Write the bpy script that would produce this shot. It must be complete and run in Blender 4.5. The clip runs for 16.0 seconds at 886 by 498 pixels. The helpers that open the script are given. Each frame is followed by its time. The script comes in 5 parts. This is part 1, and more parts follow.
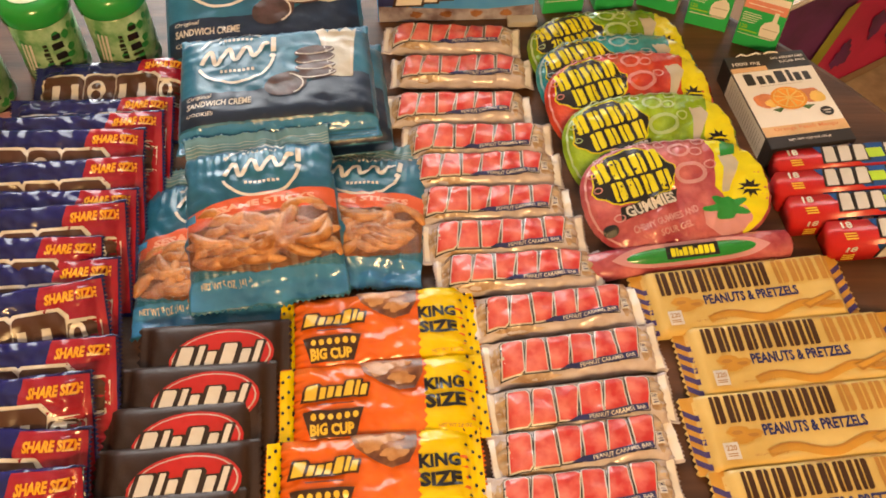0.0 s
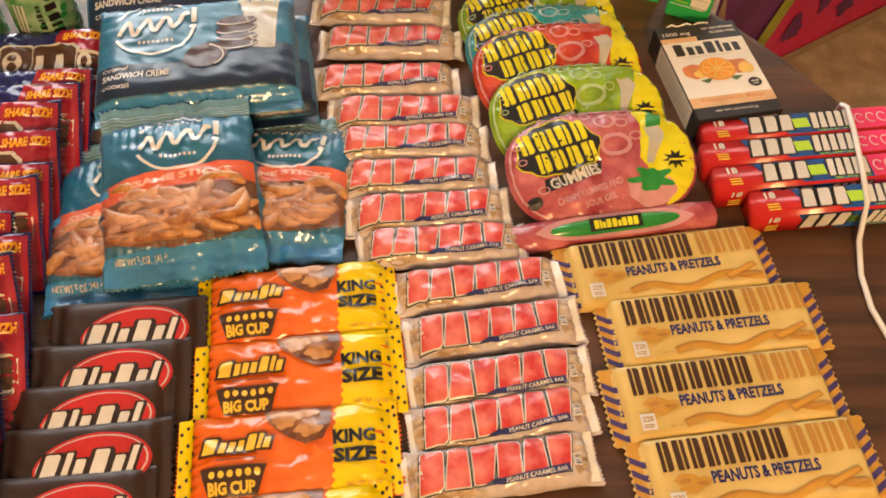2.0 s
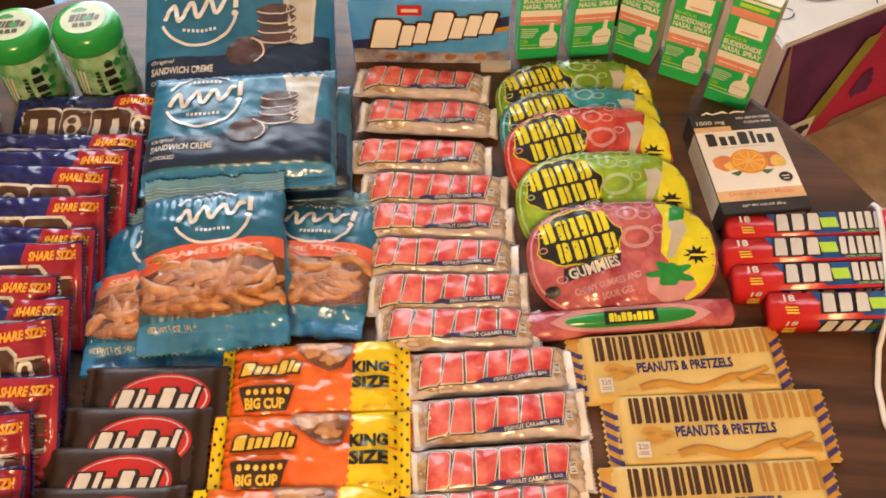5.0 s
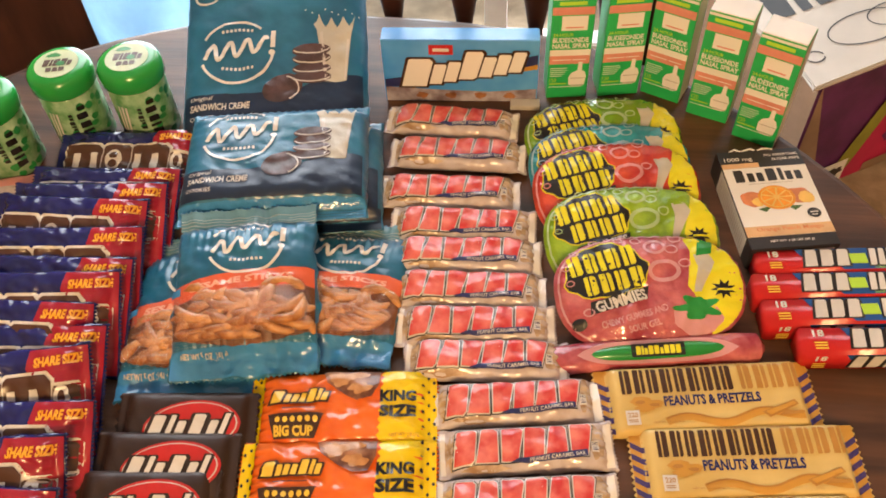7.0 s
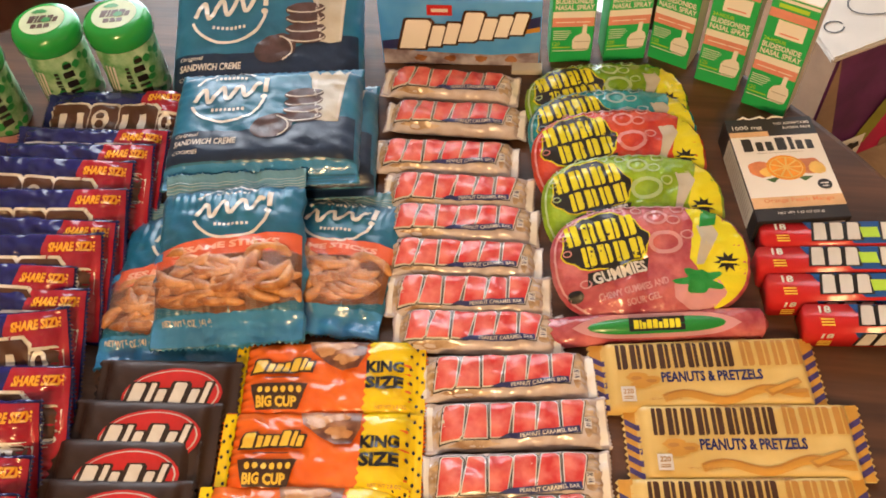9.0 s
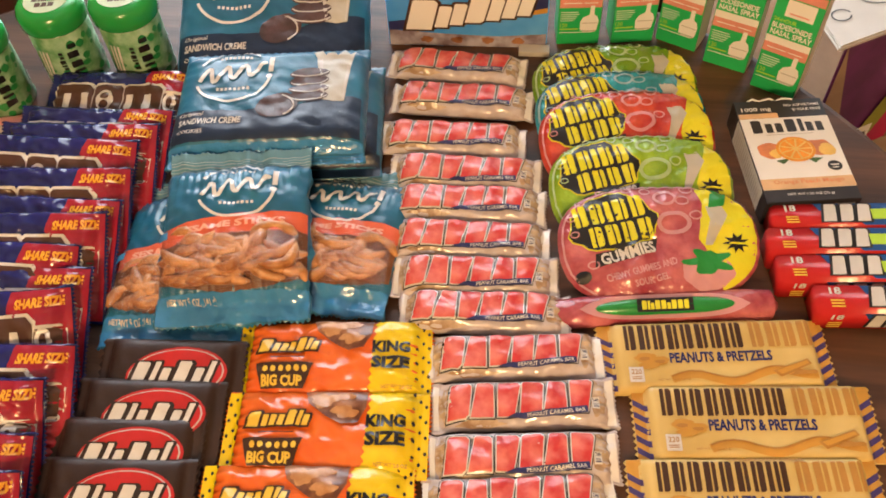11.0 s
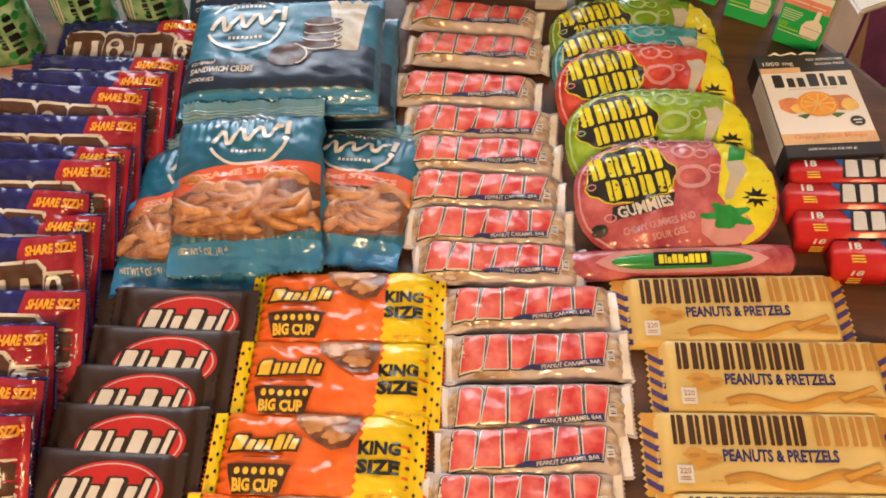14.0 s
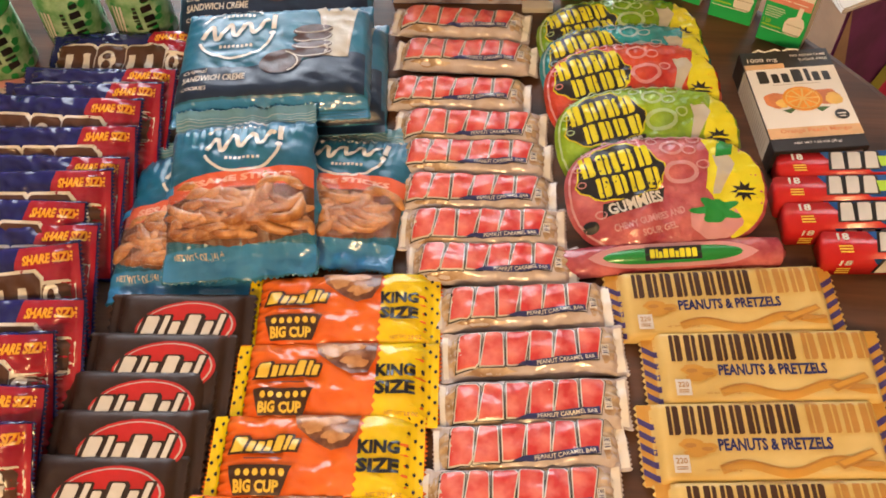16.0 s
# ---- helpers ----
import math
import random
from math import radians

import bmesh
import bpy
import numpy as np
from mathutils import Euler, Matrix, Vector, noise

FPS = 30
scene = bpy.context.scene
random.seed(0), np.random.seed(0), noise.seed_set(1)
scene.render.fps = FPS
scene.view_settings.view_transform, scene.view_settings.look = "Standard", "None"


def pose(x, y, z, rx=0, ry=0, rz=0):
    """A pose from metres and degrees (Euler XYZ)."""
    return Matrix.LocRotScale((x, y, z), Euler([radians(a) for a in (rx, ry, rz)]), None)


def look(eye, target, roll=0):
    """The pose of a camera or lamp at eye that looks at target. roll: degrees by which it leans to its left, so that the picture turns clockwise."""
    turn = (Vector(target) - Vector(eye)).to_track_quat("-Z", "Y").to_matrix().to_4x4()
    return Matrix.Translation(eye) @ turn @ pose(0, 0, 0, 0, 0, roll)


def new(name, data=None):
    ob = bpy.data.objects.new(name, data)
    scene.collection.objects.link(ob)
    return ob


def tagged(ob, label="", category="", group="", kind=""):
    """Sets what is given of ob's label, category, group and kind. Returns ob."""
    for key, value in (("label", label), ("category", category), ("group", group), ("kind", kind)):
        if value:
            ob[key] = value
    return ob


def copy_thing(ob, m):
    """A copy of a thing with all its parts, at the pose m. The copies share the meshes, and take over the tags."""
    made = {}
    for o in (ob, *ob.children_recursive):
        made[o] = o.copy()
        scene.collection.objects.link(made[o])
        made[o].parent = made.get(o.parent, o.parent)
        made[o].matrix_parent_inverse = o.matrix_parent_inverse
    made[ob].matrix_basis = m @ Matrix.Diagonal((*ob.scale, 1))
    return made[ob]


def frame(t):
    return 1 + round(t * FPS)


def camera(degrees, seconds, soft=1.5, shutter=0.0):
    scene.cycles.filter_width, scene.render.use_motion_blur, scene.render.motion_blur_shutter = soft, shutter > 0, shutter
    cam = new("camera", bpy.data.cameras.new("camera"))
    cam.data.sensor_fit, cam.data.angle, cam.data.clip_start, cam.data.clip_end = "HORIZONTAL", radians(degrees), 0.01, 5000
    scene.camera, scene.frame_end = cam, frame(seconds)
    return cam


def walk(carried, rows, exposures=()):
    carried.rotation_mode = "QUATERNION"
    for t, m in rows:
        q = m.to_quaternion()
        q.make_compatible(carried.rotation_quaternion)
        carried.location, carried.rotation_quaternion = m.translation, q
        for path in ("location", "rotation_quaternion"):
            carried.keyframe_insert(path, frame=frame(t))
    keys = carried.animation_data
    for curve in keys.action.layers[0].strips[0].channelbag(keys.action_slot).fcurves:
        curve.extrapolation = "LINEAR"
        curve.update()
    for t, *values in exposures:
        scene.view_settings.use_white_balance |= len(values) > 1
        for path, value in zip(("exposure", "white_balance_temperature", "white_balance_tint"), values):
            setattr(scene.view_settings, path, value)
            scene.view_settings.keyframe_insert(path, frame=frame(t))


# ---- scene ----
cam = camera(53.4, 16.0, 1.75)
PATH = [
    (0, (0.0231, 0.0275, 0.5753), (0.0242, 1.3409, -1.1891), 0.1),
    (0.5, (0.0550, 0.0099, 0.5819), (0.0605, 1.3453, -1.1671), 0.9),
    (1, (0.0539, 0.0187, 0.5775), (0.0209, 1.3640, -1.1627), 0.1),
    (1.5, (0.0429, 0.0341, 0.5764), (0.0638, 1.3431, -1.1913), 1.2),
    (2, (0.0627, 0.0297, 0.5676), (0.1309, 1.2958, -1.2298), 2.1),
    (2.5, (0.1034, 0.0561, 0.5709), (0.0869, 1.2617, -1.2705), 0.9),
    (3, (0.0957, 0.0781, 0.5654), (-0.0055, 1.2716, -1.2804), -0.2),
    (3.5, (0.0825, 0.0781, 0.5643), (-0.0187, 1.2804, -1.2749), -0.1),
    (4, (0.0924, 0.0748, 0.5786), (-0.0143, 1.2749, -1.2617), -0.3),
    (4.5, (0.1078, 0.0671, 0.6072), (0.0121, 1.3123, -1.2034), -0.7),
    (5, (0.1023, 0.0671, 0.6204), (-0.0055, 1.3453, -1.1671), -1.1),
    (5.2, (0.0918, 0.0708, 0.6295), (-0.0305, 1.3923, -1.1251), -1.5),
    (7.3, (0.1085, 0.0517, 0.6174), (-0.0972, 1.4119, -1.0995), -3.6),
    (7.5, (0.1089, 0.0539, 0.6127), (-0.1045, 1.4058, -1.1088), -3.9),
    (8, (0.1089, 0.0594, 0.6017), (-0.1144, 1.3871, -1.1385), -3.8),
    (8.5, (0.1133, 0.0660, 0.5995), (-0.1133, 1.3739, -1.1539), -3.8),
    (9, (0.1221, 0.0671, 0.5973), (-0.1023, 1.3728, -1.1594), -3.7),
    (11.5, (0.1155, 0.0594, 0.5797), (-0.1155, 1.3442, -1.1913), -3.6),
    (12, (0.1100, 0.0583, 0.5742), (-0.1199, 1.3255, -1.2100), -3.1),
    (12.5, (0.1133, 0.0539, 0.5786), (-0.1177, 1.3156, -1.2100), -3.0),
    (13, (0.1144, 0.0517, 0.5786), (-0.1177, 1.3134, -1.2089), -3.1),
    (13.5, (0.1067, 0.0462, 0.5698), (-0.1309, 1.3057, -1.2188), -3.3),
    (14, (0.1144, 0.0517, 0.5698), (-0.1276, 1.2881, -1.2331), -3.9),
    (14.5, (0.1177, 0.0550, 0.5720), (-0.1133, 1.3079, -1.2210), -4.6),
    (15, (0.1188, 0.0484, 0.5709), (-0.1089, 1.3090, -1.2177), -4.7),
    (15.5, (0.1265, 0.0473, 0.5731), (-0.0957, 1.3068, -1.2166), -4.5),
    (16, (0.1155, 0.0407, 0.5709), (-0.1122, 1.3024, -1.2166), -4.6),
]
# the clip's white balance starts a little warmer
LIGHT = [(0, -0.24, 7300, 10), (2, -0.24, 7250, 10), (3.5, -0.25, 6800, 10), (5, -0.21, 6500, 10), (7.5, -0.25, 6700, 10), (9, -0.24, 6550, 10), (16, -0.26, 6500, 10)]
walk(cam, [(t, look(eye, target, roll)) for t, eye, target, roll in PATH], LIGHT)

# ---- world and light ----
world = bpy.data.worlds.new("world")
scene.world = world
world.use_nodes = True
wn = world.node_tree
sky = wn.nodes.new("ShaderNodeTexSky")
sky.sky_type, sky.sun_disc = "NISHITA", False
sky.sun_elevation, sky.sun_rotation = radians(40), radians(20)
wn.links.new(sky.outputs[0], wn.nodes["Background"].inputs[0])
wn.nodes["Background"].inputs[1].default_value = 0.1


def area_lamp(name, m, sx, sy, power, colour):
    data = bpy.data.lights.new(name, "AREA")
    data.shape, data.size, data.size_y, data.energy, data.color = "RECTANGLE", sx, sy, power, colour
    ob = new(name, data)
    ob.matrix_world = m
    return ob


area_lamp("door_daylight", look((-0.32, 1.66, 0.25), (-0.2, 0.5, 0.0)), 1.0, 1.8, 56, (0.86, 0.92, 1.0))
area_lamp("ceiling_bulb_light", look((0.16, -1.75, 1.58), (0.08, 0.5, 0.0)), 0.36, 0.36, 88, (1.0, 0.645, 0.3))


# ---- materials ----
def shade(name, colour, rough=0.4, metal=0.0, vary=0.12, scale=40.0, bump=0.15, bump_scale=90.0, depth=0.001, second=None,
          coat=0.0, stretch=(1, 1, 1), spots=None, sheer=0.0):
    """A surface with a fine and a coarse variation of its colour and a fine relief."""
    m = bpy.data.materials.new(name)
    m.use_nodes = True
    t = m.node_tree
    bsdf = t.nodes["Principled BSDF"]
    coord = t.nodes.new("ShaderNodeTexCoord")
    mapping = t.nodes.new("ShaderNodeMapping")
    mapping.inputs["Scale"].default_value = stretch
    t.links.new(coord.outputs["Object"], mapping.inputs[0])
    fine = t.nodes.new("ShaderNodeTexNoise")
    fine.inputs["Scale"].default_value, fine.inputs["Detail"].default_value = scale * 6, 4
    coarse = t.nodes.new("ShaderNodeTexNoise")
    coarse.inputs["Scale"].default_value, coarse.inputs["Detail"].default_value = scale, 3
    for n in (fine, coarse):
        t.links.new(mapping.outputs[0], n.inputs["Vector"])
    ramp = t.nodes.new("ShaderNodeMapRange")
    ramp.inputs["From Min"].default_value, ramp.inputs["From Max"].default_value = (0.35, 0.65) if spots is None else spots
    t.links.new(coarse.outputs[0], ramp.inputs[0])
    mix = t.nodes.new("ShaderNodeMix")
    mix.data_type = "RGBA"
    dark = tuple(c * (1 - vary) for c in colour)
    light = tuple(min(1, c * (1 + vary)) for c in colour) if second is None else second
    mix.inputs[6].default_value, mix.inputs[7].default_value = (*dark, 1), (*light, 1)
    t.links.new(ramp.outputs[0], mix.inputs[0])
    grain = t.nodes.new("ShaderNodeMix")
    grain.data_type, grain.blend_type = "RGBA", "MULTIPLY"
    grain.inputs[0].default_value = vary
    t.links.new(mix.outputs[2], grain.inputs[6])
    t.links.new(fine.outputs[0], grain.inputs[7])
    t.links.new(grain.outputs[2], bsdf.inputs["Base Color"])
    if bump > 0:
        relief = t.nodes.new("ShaderNodeTexNoise")
        relief.inputs["Scale"].default_value, relief.inputs["Detail"].default_value = bump_scale, 3
        t.links.new(mapping.outputs[0], relief.inputs["Vector"])
        b = t.nodes.new("ShaderNodeBump")
        b.inputs["Strength"].default_value, b.inputs["Distance"].default_value = bump, depth
        t.links.new(relief.outputs[0], b.inputs["Height"])
        t.links.new(b.outputs[0], bsdf.inputs["Normal"])
    bsdf.inputs["Roughness"].default_value, bsdf.inputs["Metallic"].default_value = rough, metal
    bsdf.inputs["Coat Weight"].default_value = coat
    if sheer:
        # daylight that comes through thin cloth
        back, both = t.nodes.new("ShaderNodeBsdfTranslucent"), t.nodes.new("ShaderNodeMixShader")
        both.inputs[0].default_value = sheer
        t.links.new(grain.outputs[2], back.inputs[0])
        t.links.new(bsdf.outputs[0], both.inputs[1])
        t.links.new(back.outputs[0], both.inputs[2])
        t.links.new(both.outputs[0], t.nodes["Material Output"].inputs[0])
    return m


def film(name, colour, rough=0.3, **more):
    """Printed plastic wrapper film."""
    more = {"vary": 0.1, "scale": 25, "bump": 0.35, "bump_scale": 55, "depth": 0.002, **more}
    return shade(name, colour, rough, **more)


def clear_film(name, gloss=0.1):
    m = bpy.data.materials.new(name)
    m.use_nodes = True
    t = m.node_tree
    t.nodes.remove(t.nodes["Principled BSDF"])
    out = t.nodes["Material Output"]
    clear, shine, mix = (t.nodes.new("ShaderNodeBsdf" + k) if k != "Mix" else t.nodes.new("ShaderNodeMixShader") for k in ("Transparent", "Glossy", "Mix"))
    shine.inputs["Roughness"].default_value = 0.07
    mix.inputs[0].default_value = gloss
    relief, b = t.nodes.new("ShaderNodeTexNoise"), t.nodes.new("ShaderNodeBump")
    relief.inputs["Scale"].default_value = 45
    b.inputs["Strength"].default_value, b.inputs["Distance"].default_value = 0.6, 0.004
    t.links.new(relief.outputs[0], b.inputs["Height"])
    t.links.new(b.outputs[0], shine.inputs["Normal"])
    t.links.new(clear.outputs[0], mix.inputs[1])
    t.links.new(shine.outputs[0], mix.inputs[2])
    t.links.new(mix.outputs[0], out.inputs[0])
    return m


def glow(name, colour, strength):
    m = bpy.data.materials.new(name)
    m.use_nodes = True
    b = m.node_tree.nodes["Principled BSDF"]
    b.inputs["Base Color"].default_value = (*colour, 1)
    b.inputs["Emission Color"].default_value = (*colour, 1)
    b.inputs["Emission Strength"].default_value = strength
    return m


WOOD = shade("table_wood", (0.088, 0.033, 0.014), 0.5, vary=0.4, scale=9, bump=0.25, bump_scale=70, depth=0.0009, stretch=(0.35, 5, 1),
             second=(0.15, 0.06, 0.025))
DARKWOOD = shade("chair_wood", (0.055, 0.018, 0.012), 0.35, vary=0.3, scale=12, stretch=(3, 3, 0.5))
PLASTER = shade("wall_paint", (0.62, 0.52, 0.42), 0.8, vary=0.06, scale=4, bump_scale=160)
CEILING = shade("ceiling_paint", (0.75, 0.7, 0.64), 0.9, vary=0.05, scale=4, bump_scale=200)
CARPET = shade("beige_carpet", (0.42, 0.31, 0.2), 0.95, vary=0.2, scale=20, bump=0.6, bump_scale=400, depth=0.003)
WHITE = film("white_ink", (0.7, 0.66, 0.62))
CREAM = film("cream_film", (0.66, 0.57, 0.57), 0.16, second=(0.44, 0.31, 0.25), scale=55, spots=(0.48, 0.78), bump=0.9)
PEANUT = film("peanut_print", (0.36, 0.21, 0.11), 0.22, second=(0.66, 0.5, 0.36), scale=85, bump=0.8)
# the paler red mottles put the film's glints into the ink colour
RED = film("red_ink_with_glints", (0.66, 0.05, 0.05), 0.2, second=(0.8, 0.22, 0.18), scale=60, bump=0.6)
NAVY = film("navy_ink", (0.025, 0.03, 0.13))
BLACK = film("black_ink", (0.012, 0.01, 0.01), 0.32)
BROWN = film("brown_ink", (0.055, 0.02, 0.006), 0.36)
GOLD = film("pale_gold_film", (0.68, 0.46, 0.145), 0.26, second=(0.74, 0.53, 0.2), scale=14, bump=0.2)
GOLDINK = film("deep_gold_ink", (0.46, 0.22, 0.045), 0.3)
ENDFILM = film("white_end_film", (0.78, 0.72, 0.66), 0.2, bump=0.8)
AMBER = film("amber_ink", (0.58, 0.29, 0.045), 0.3)
ORANGE = film("orange_film", (0.83, 0.13, 0.015), 0.18, second=(0.88, 0.19, 0.03))
YELLOW = film("yellow_film", (0.84, 0.58, 0.012), 0.16, bump=0.5)
CHOC = film("chocolate_print", (0.2, 0.06, 0.025), 0.3, second=(0.5, 0.22, 0.1), scale=60, vary=0.3)
DARKFILM = film("dark_chocolate_film", (0.03, 0.012, 0.007), 0.48, vary=0.3, bump=0.45)
KRED = film("crimson_ink", (0.52, 0.02, 0.02))
BLUEFILM = film("deep_blue_film", (0.014, 0.017, 0.115), 0.18, vary=0.3, bump=0.6, bump_scale=40, depth=0.003)
BAGRED = film("scarlet_film", (0.3, 0.01, 0.034), 0.2, second=(0.4, 0.024, 0.04))
SHAREYEL = film("yellow_ink", (0.85, 0.55, 0.06))
SIZEINK = film("orange_yellow_ink", (0.85, 0.4, 0.03))
LETTERBROWN = film("letter_brown", (0.085, 0.035, 0.02))
TEAL = film("teal_film", (0.016, 0.13, 0.25), 0.28, second=(0.026, 0.18, 0.31), vary=0.15, bump=0.45)
SEALFILM = film("pale_seal_film", (0.13, 0.28, 0.35), 0.14, bump=0.6, bump_scale=70, depth=0.003)
# pale colour of the seal lines paints light caught on pressed crimps
LITCRIMP = film("lit_crimp_line", (0.34, 0.46, 0.5), 0.2)
TEALLIGHT = film("light_teal_film", (0.05, 0.235, 0.5), 0.14, bump=0.7, bump_scale=70, depth=0.003)
DEEPTEAL = film("dark_teal_ink", (0.008, 0.022, 0.06), 0.34, bump=0.3)
CORAL = film("coral_ink", (0.72, 0.13, 0.06), 0.3)
CORALTEXT = film("pale_coral_ink", (0.85, 0.42, 0.3))
STICK = shade("baked_sesame", (0.52, 0.18, 0.045), 0.36, vary=0.3, scale=90, bump=0.6, bump_scale=260, depth=0.0014, second=(0.72, 0.34, 0.12))
# dark brown painted in for the shade between the sesame sticks
GAPSHADE = shade("gap_shade_brown", (0.2, 0.07, 0.02), 0.5, vary=0.3, scale=60)
MILK = film("milk_print", (0.52, 0.48, 0.4), 0.3)
COOKIE = film("cookie_print", (0.085, 0.042, 0.04), 0.35, vary=0.3, scale=80)
CREME = film("creme_print", (0.6, 0.55, 0.5))
CLEAR = clear_film("clear_film", 0.06)
GREENBOX = shade("green_card", (0.024, 0.48, 0.13), 0.35, vary=0.08, scale=8, bump=0.05)
CARDWHITE = shade("white_card", (0.86, 0.82, 0.77), 0.45, vary=0.05, scale=10, bump=0.05)
SALMON = shade("salmon_ink", (0.74, 0.29, 0.23), 0.4, vary=0.08)
LIME = shade("lime_ink", (0.45, 0.72, 0.06), 0.35, vary=0.08)
GREENCAP = shade("green_plastic", (0.02, 0.31, 0.055), 0.2, vary=0.06, scale=8, bump=0.03)
BOTTLE = shade("bottle_label", (0.12, 0.34, 0.13), 0.22, vary=0.15, scale=55, bump=0.02, second=(0.42, 0.6, 0.4))
BOTTLEGREEN = shade("leaf_ink", (0.02, 0.24, 0.06), 0.3, vary=0.2)
# grey card and print; on the spray cartons it stands for side shade
CARDGREY = shade("grey_card_and_shade", (0.55, 0.5, 0.44), 0.5, vary=0.1, scale=18)
BLACKCARD = shade("black_card", (0.025, 0.022, 0.025), 0.35, vary=0.15)
FRUIT = shade("orange_print", (0.85, 0.33, 0.02), 0.4, vary=0.12, scale=120)
FRUITPALE = shade("rind_print", (0.88, 0.56, 0.13), 0.4)
PEACH = shade("peach_print", (0.78, 0.26, 0.1), 0.4, vary=0.2, scale=60)
LEAF = shade("leaf_print", (0.06, 0.14, 0.03), 0.4)
TAN = shade("tan_ink", (0.74, 0.46, 0.24), 0.4)
# brown card; its dark tone also stands in for shade on the toy carton
CARDSHADE = shade("brown_card_shade", (0.3, 0.19, 0.12), 0.7, vary=0.12, scale=14)
GOOBLUE = shade("blue_card", (0.045, 0.3, 0.88), 0.16, vary=0.1, scale=12, second=(0.17, 0.5, 0.95), bump=0.03)
TAFFYRED = film("taffy_red_film", (0.58, 0.02, 0.022), 0.24)
TAFFYBLUE = film("taffy_blue_film", (0.02, 0.09, 0.3), 0.25)
LIDBOARD = shade("grey_white_board", (0.6, 0.54, 0.47), 0.6, vary=0.08, scale=6)
MAUVE = film("mauve_print", (0.2, 0.14, 0.17), 0.3, second=(0.5, 0.46, 0.55), scale=60)
CAPLABEL = shade("cap_paper", (0.5, 0.58, 0.36), 0.4, vary=0.1, scale=40)
FILLING = film("peanut_butter_print", (0.5, 0.22, 0.08), 0.3, second=(0.62, 0.33, 0.15), scale=90)
TAFFYPINK = film("taffy_pink_film", (0.75, 0.05, 0.16), 0.25)
CABLE = shade("white_rubber", (0.75, 0.71, 0.66), 0.45, vary=0.04)
CURTAIN = shade("pale_blue_cloth", (0.4, 0.6, 0.76), 0.85, vary=0.12, scale=10, bump=0.4, bump_scale=300, sheer=0.35)
PURPLE = shade("purple_card", (0.12, 0.02, 0.11), 0.5, vary=0.3, scale=10)
MAGENTA = shade("magenta_card", (0.5, 0.015, 0.09), 0.45, vary=0.15, scale=8)
OLIVE = shade("olive_card", (0.3, 0.3, 0.04), 0.45, vary=0.2, scale=10)
PINK = film("pink_film", (0.75, 0.3, 0.28), 0.3)
STRIPE = film("violet_ink", (0.06, 0.04, 0.16))


# ---- mesh helpers ----
def part(name, bm, material, parent=None, label="", smooth=True):
    """One bmesh as one mesh object, under parent."""
    mesh = bpy.data.meshes.new(name)
    bm.to_mesh(mesh)
    bm.free()
    mesh.materials.append(material)
    mesh.shade_smooth() if smooth else mesh.shade_flat()
    ob = new(name, mesh)
    ob.parent = parent
    return tagged(ob, label)


def thing(name, label, category, group=""):
    return tagged(new(name), label, category, group)


def grid_mesh(points, closed_u=False):
    """A bmesh from rows of points, as one sheet of quads."""
    bm = bmesh.new()
    rows = [[bm.verts.new(p) for p in row] for row in points]
    for a, b in zip(rows, rows[1:]):
        n = len(a)
        for j in range(n if closed_u else n - 1):
            bm.faces.new((a[j], a[(j + 1) % n], b[(j + 1) % n], b[j]))
    return bm


def box_mesh(sx, sy, sz, bevel=0.001, segments=2, base=True):
    bm = bmesh.new()
    bmesh.ops.create_cube(bm, size=1)
    for v in bm.verts:
        v.co = (v.co.x * sx, v.co.y * sy, (v.co.z + (0.5 if base else 0)) * sz)
    if bevel:
        bmesh.ops.bevel(bm, geom=bm.edges[:], offset=bevel, segments=segments, affect="EDGES")
    return bm


def lathe(profile, n=32, wobble=0.0):
    """A turned body from (radius, height) pairs, closed at both ends."""
    rows = [[(r * math.cos(2 * math.pi * k / n), r * math.sin(2 * math.pi * k / n), z) for k in range(n)] for r, z in profile]
    bm = grid_mesh(rows, closed_u=True)
    bm.verts.ensure_lookup_table()
    bm.faces.new(bm.verts[:n][::-1])
    bm.faces.new(bm.verts[-n:])
    return bm


def tube(points, radius, n=8):
    """A round rod along a polyline."""
    pts = [Vector(p) for p in points]
    rows = []
    for i, p in enumerate(pts):
        along = (pts[min(i + 1, len(pts) - 1)] - pts[max(i - 1, 0)]).normalized()
        side = along.cross((0, 0, 1)) if abs(along.z) < 0.9 else along.cross((1, 0, 0))
        side.normalize()
        up = side.cross(along)
        r = radius(i / (len(pts) - 1)) if callable(radius) else radius
        rows.append([p + r * (math.cos(2 * math.pi * k / n) * side + math.sin(2 * math.pi * k / n) * up) for k in range(n)])
    bm = grid_mesh(rows, closed_u=True)
    bm.verts.ensure_lookup_table()
    bm.faces.new(bm.verts[:n])
    bm.faces.new(bm.verts[-n:][::-1])
    bmesh.ops.recalc_face_normals(bm, faces=bm.faces[:])
    return bm


# ---- flat shapes for print ----
def rect(x0, y0, x1, y1, slant=0.0):
    return [(x0, y0), (x1, y0), (x1 + slant, y1), (x0 + slant, y1)]


def oval(cx, cy, rx, ry, n=28, turn=0.0):
    c, s = math.cos(radians(turn)), math.sin(radians(turn))
    pts = [(rx * math.cos(2 * math.pi * k / n), ry * math.sin(2 * math.pi * k / n)) for k in range(n)]
    return [(cx + c * x - s * y, cy + s * x + c * y) for x, y in pts]


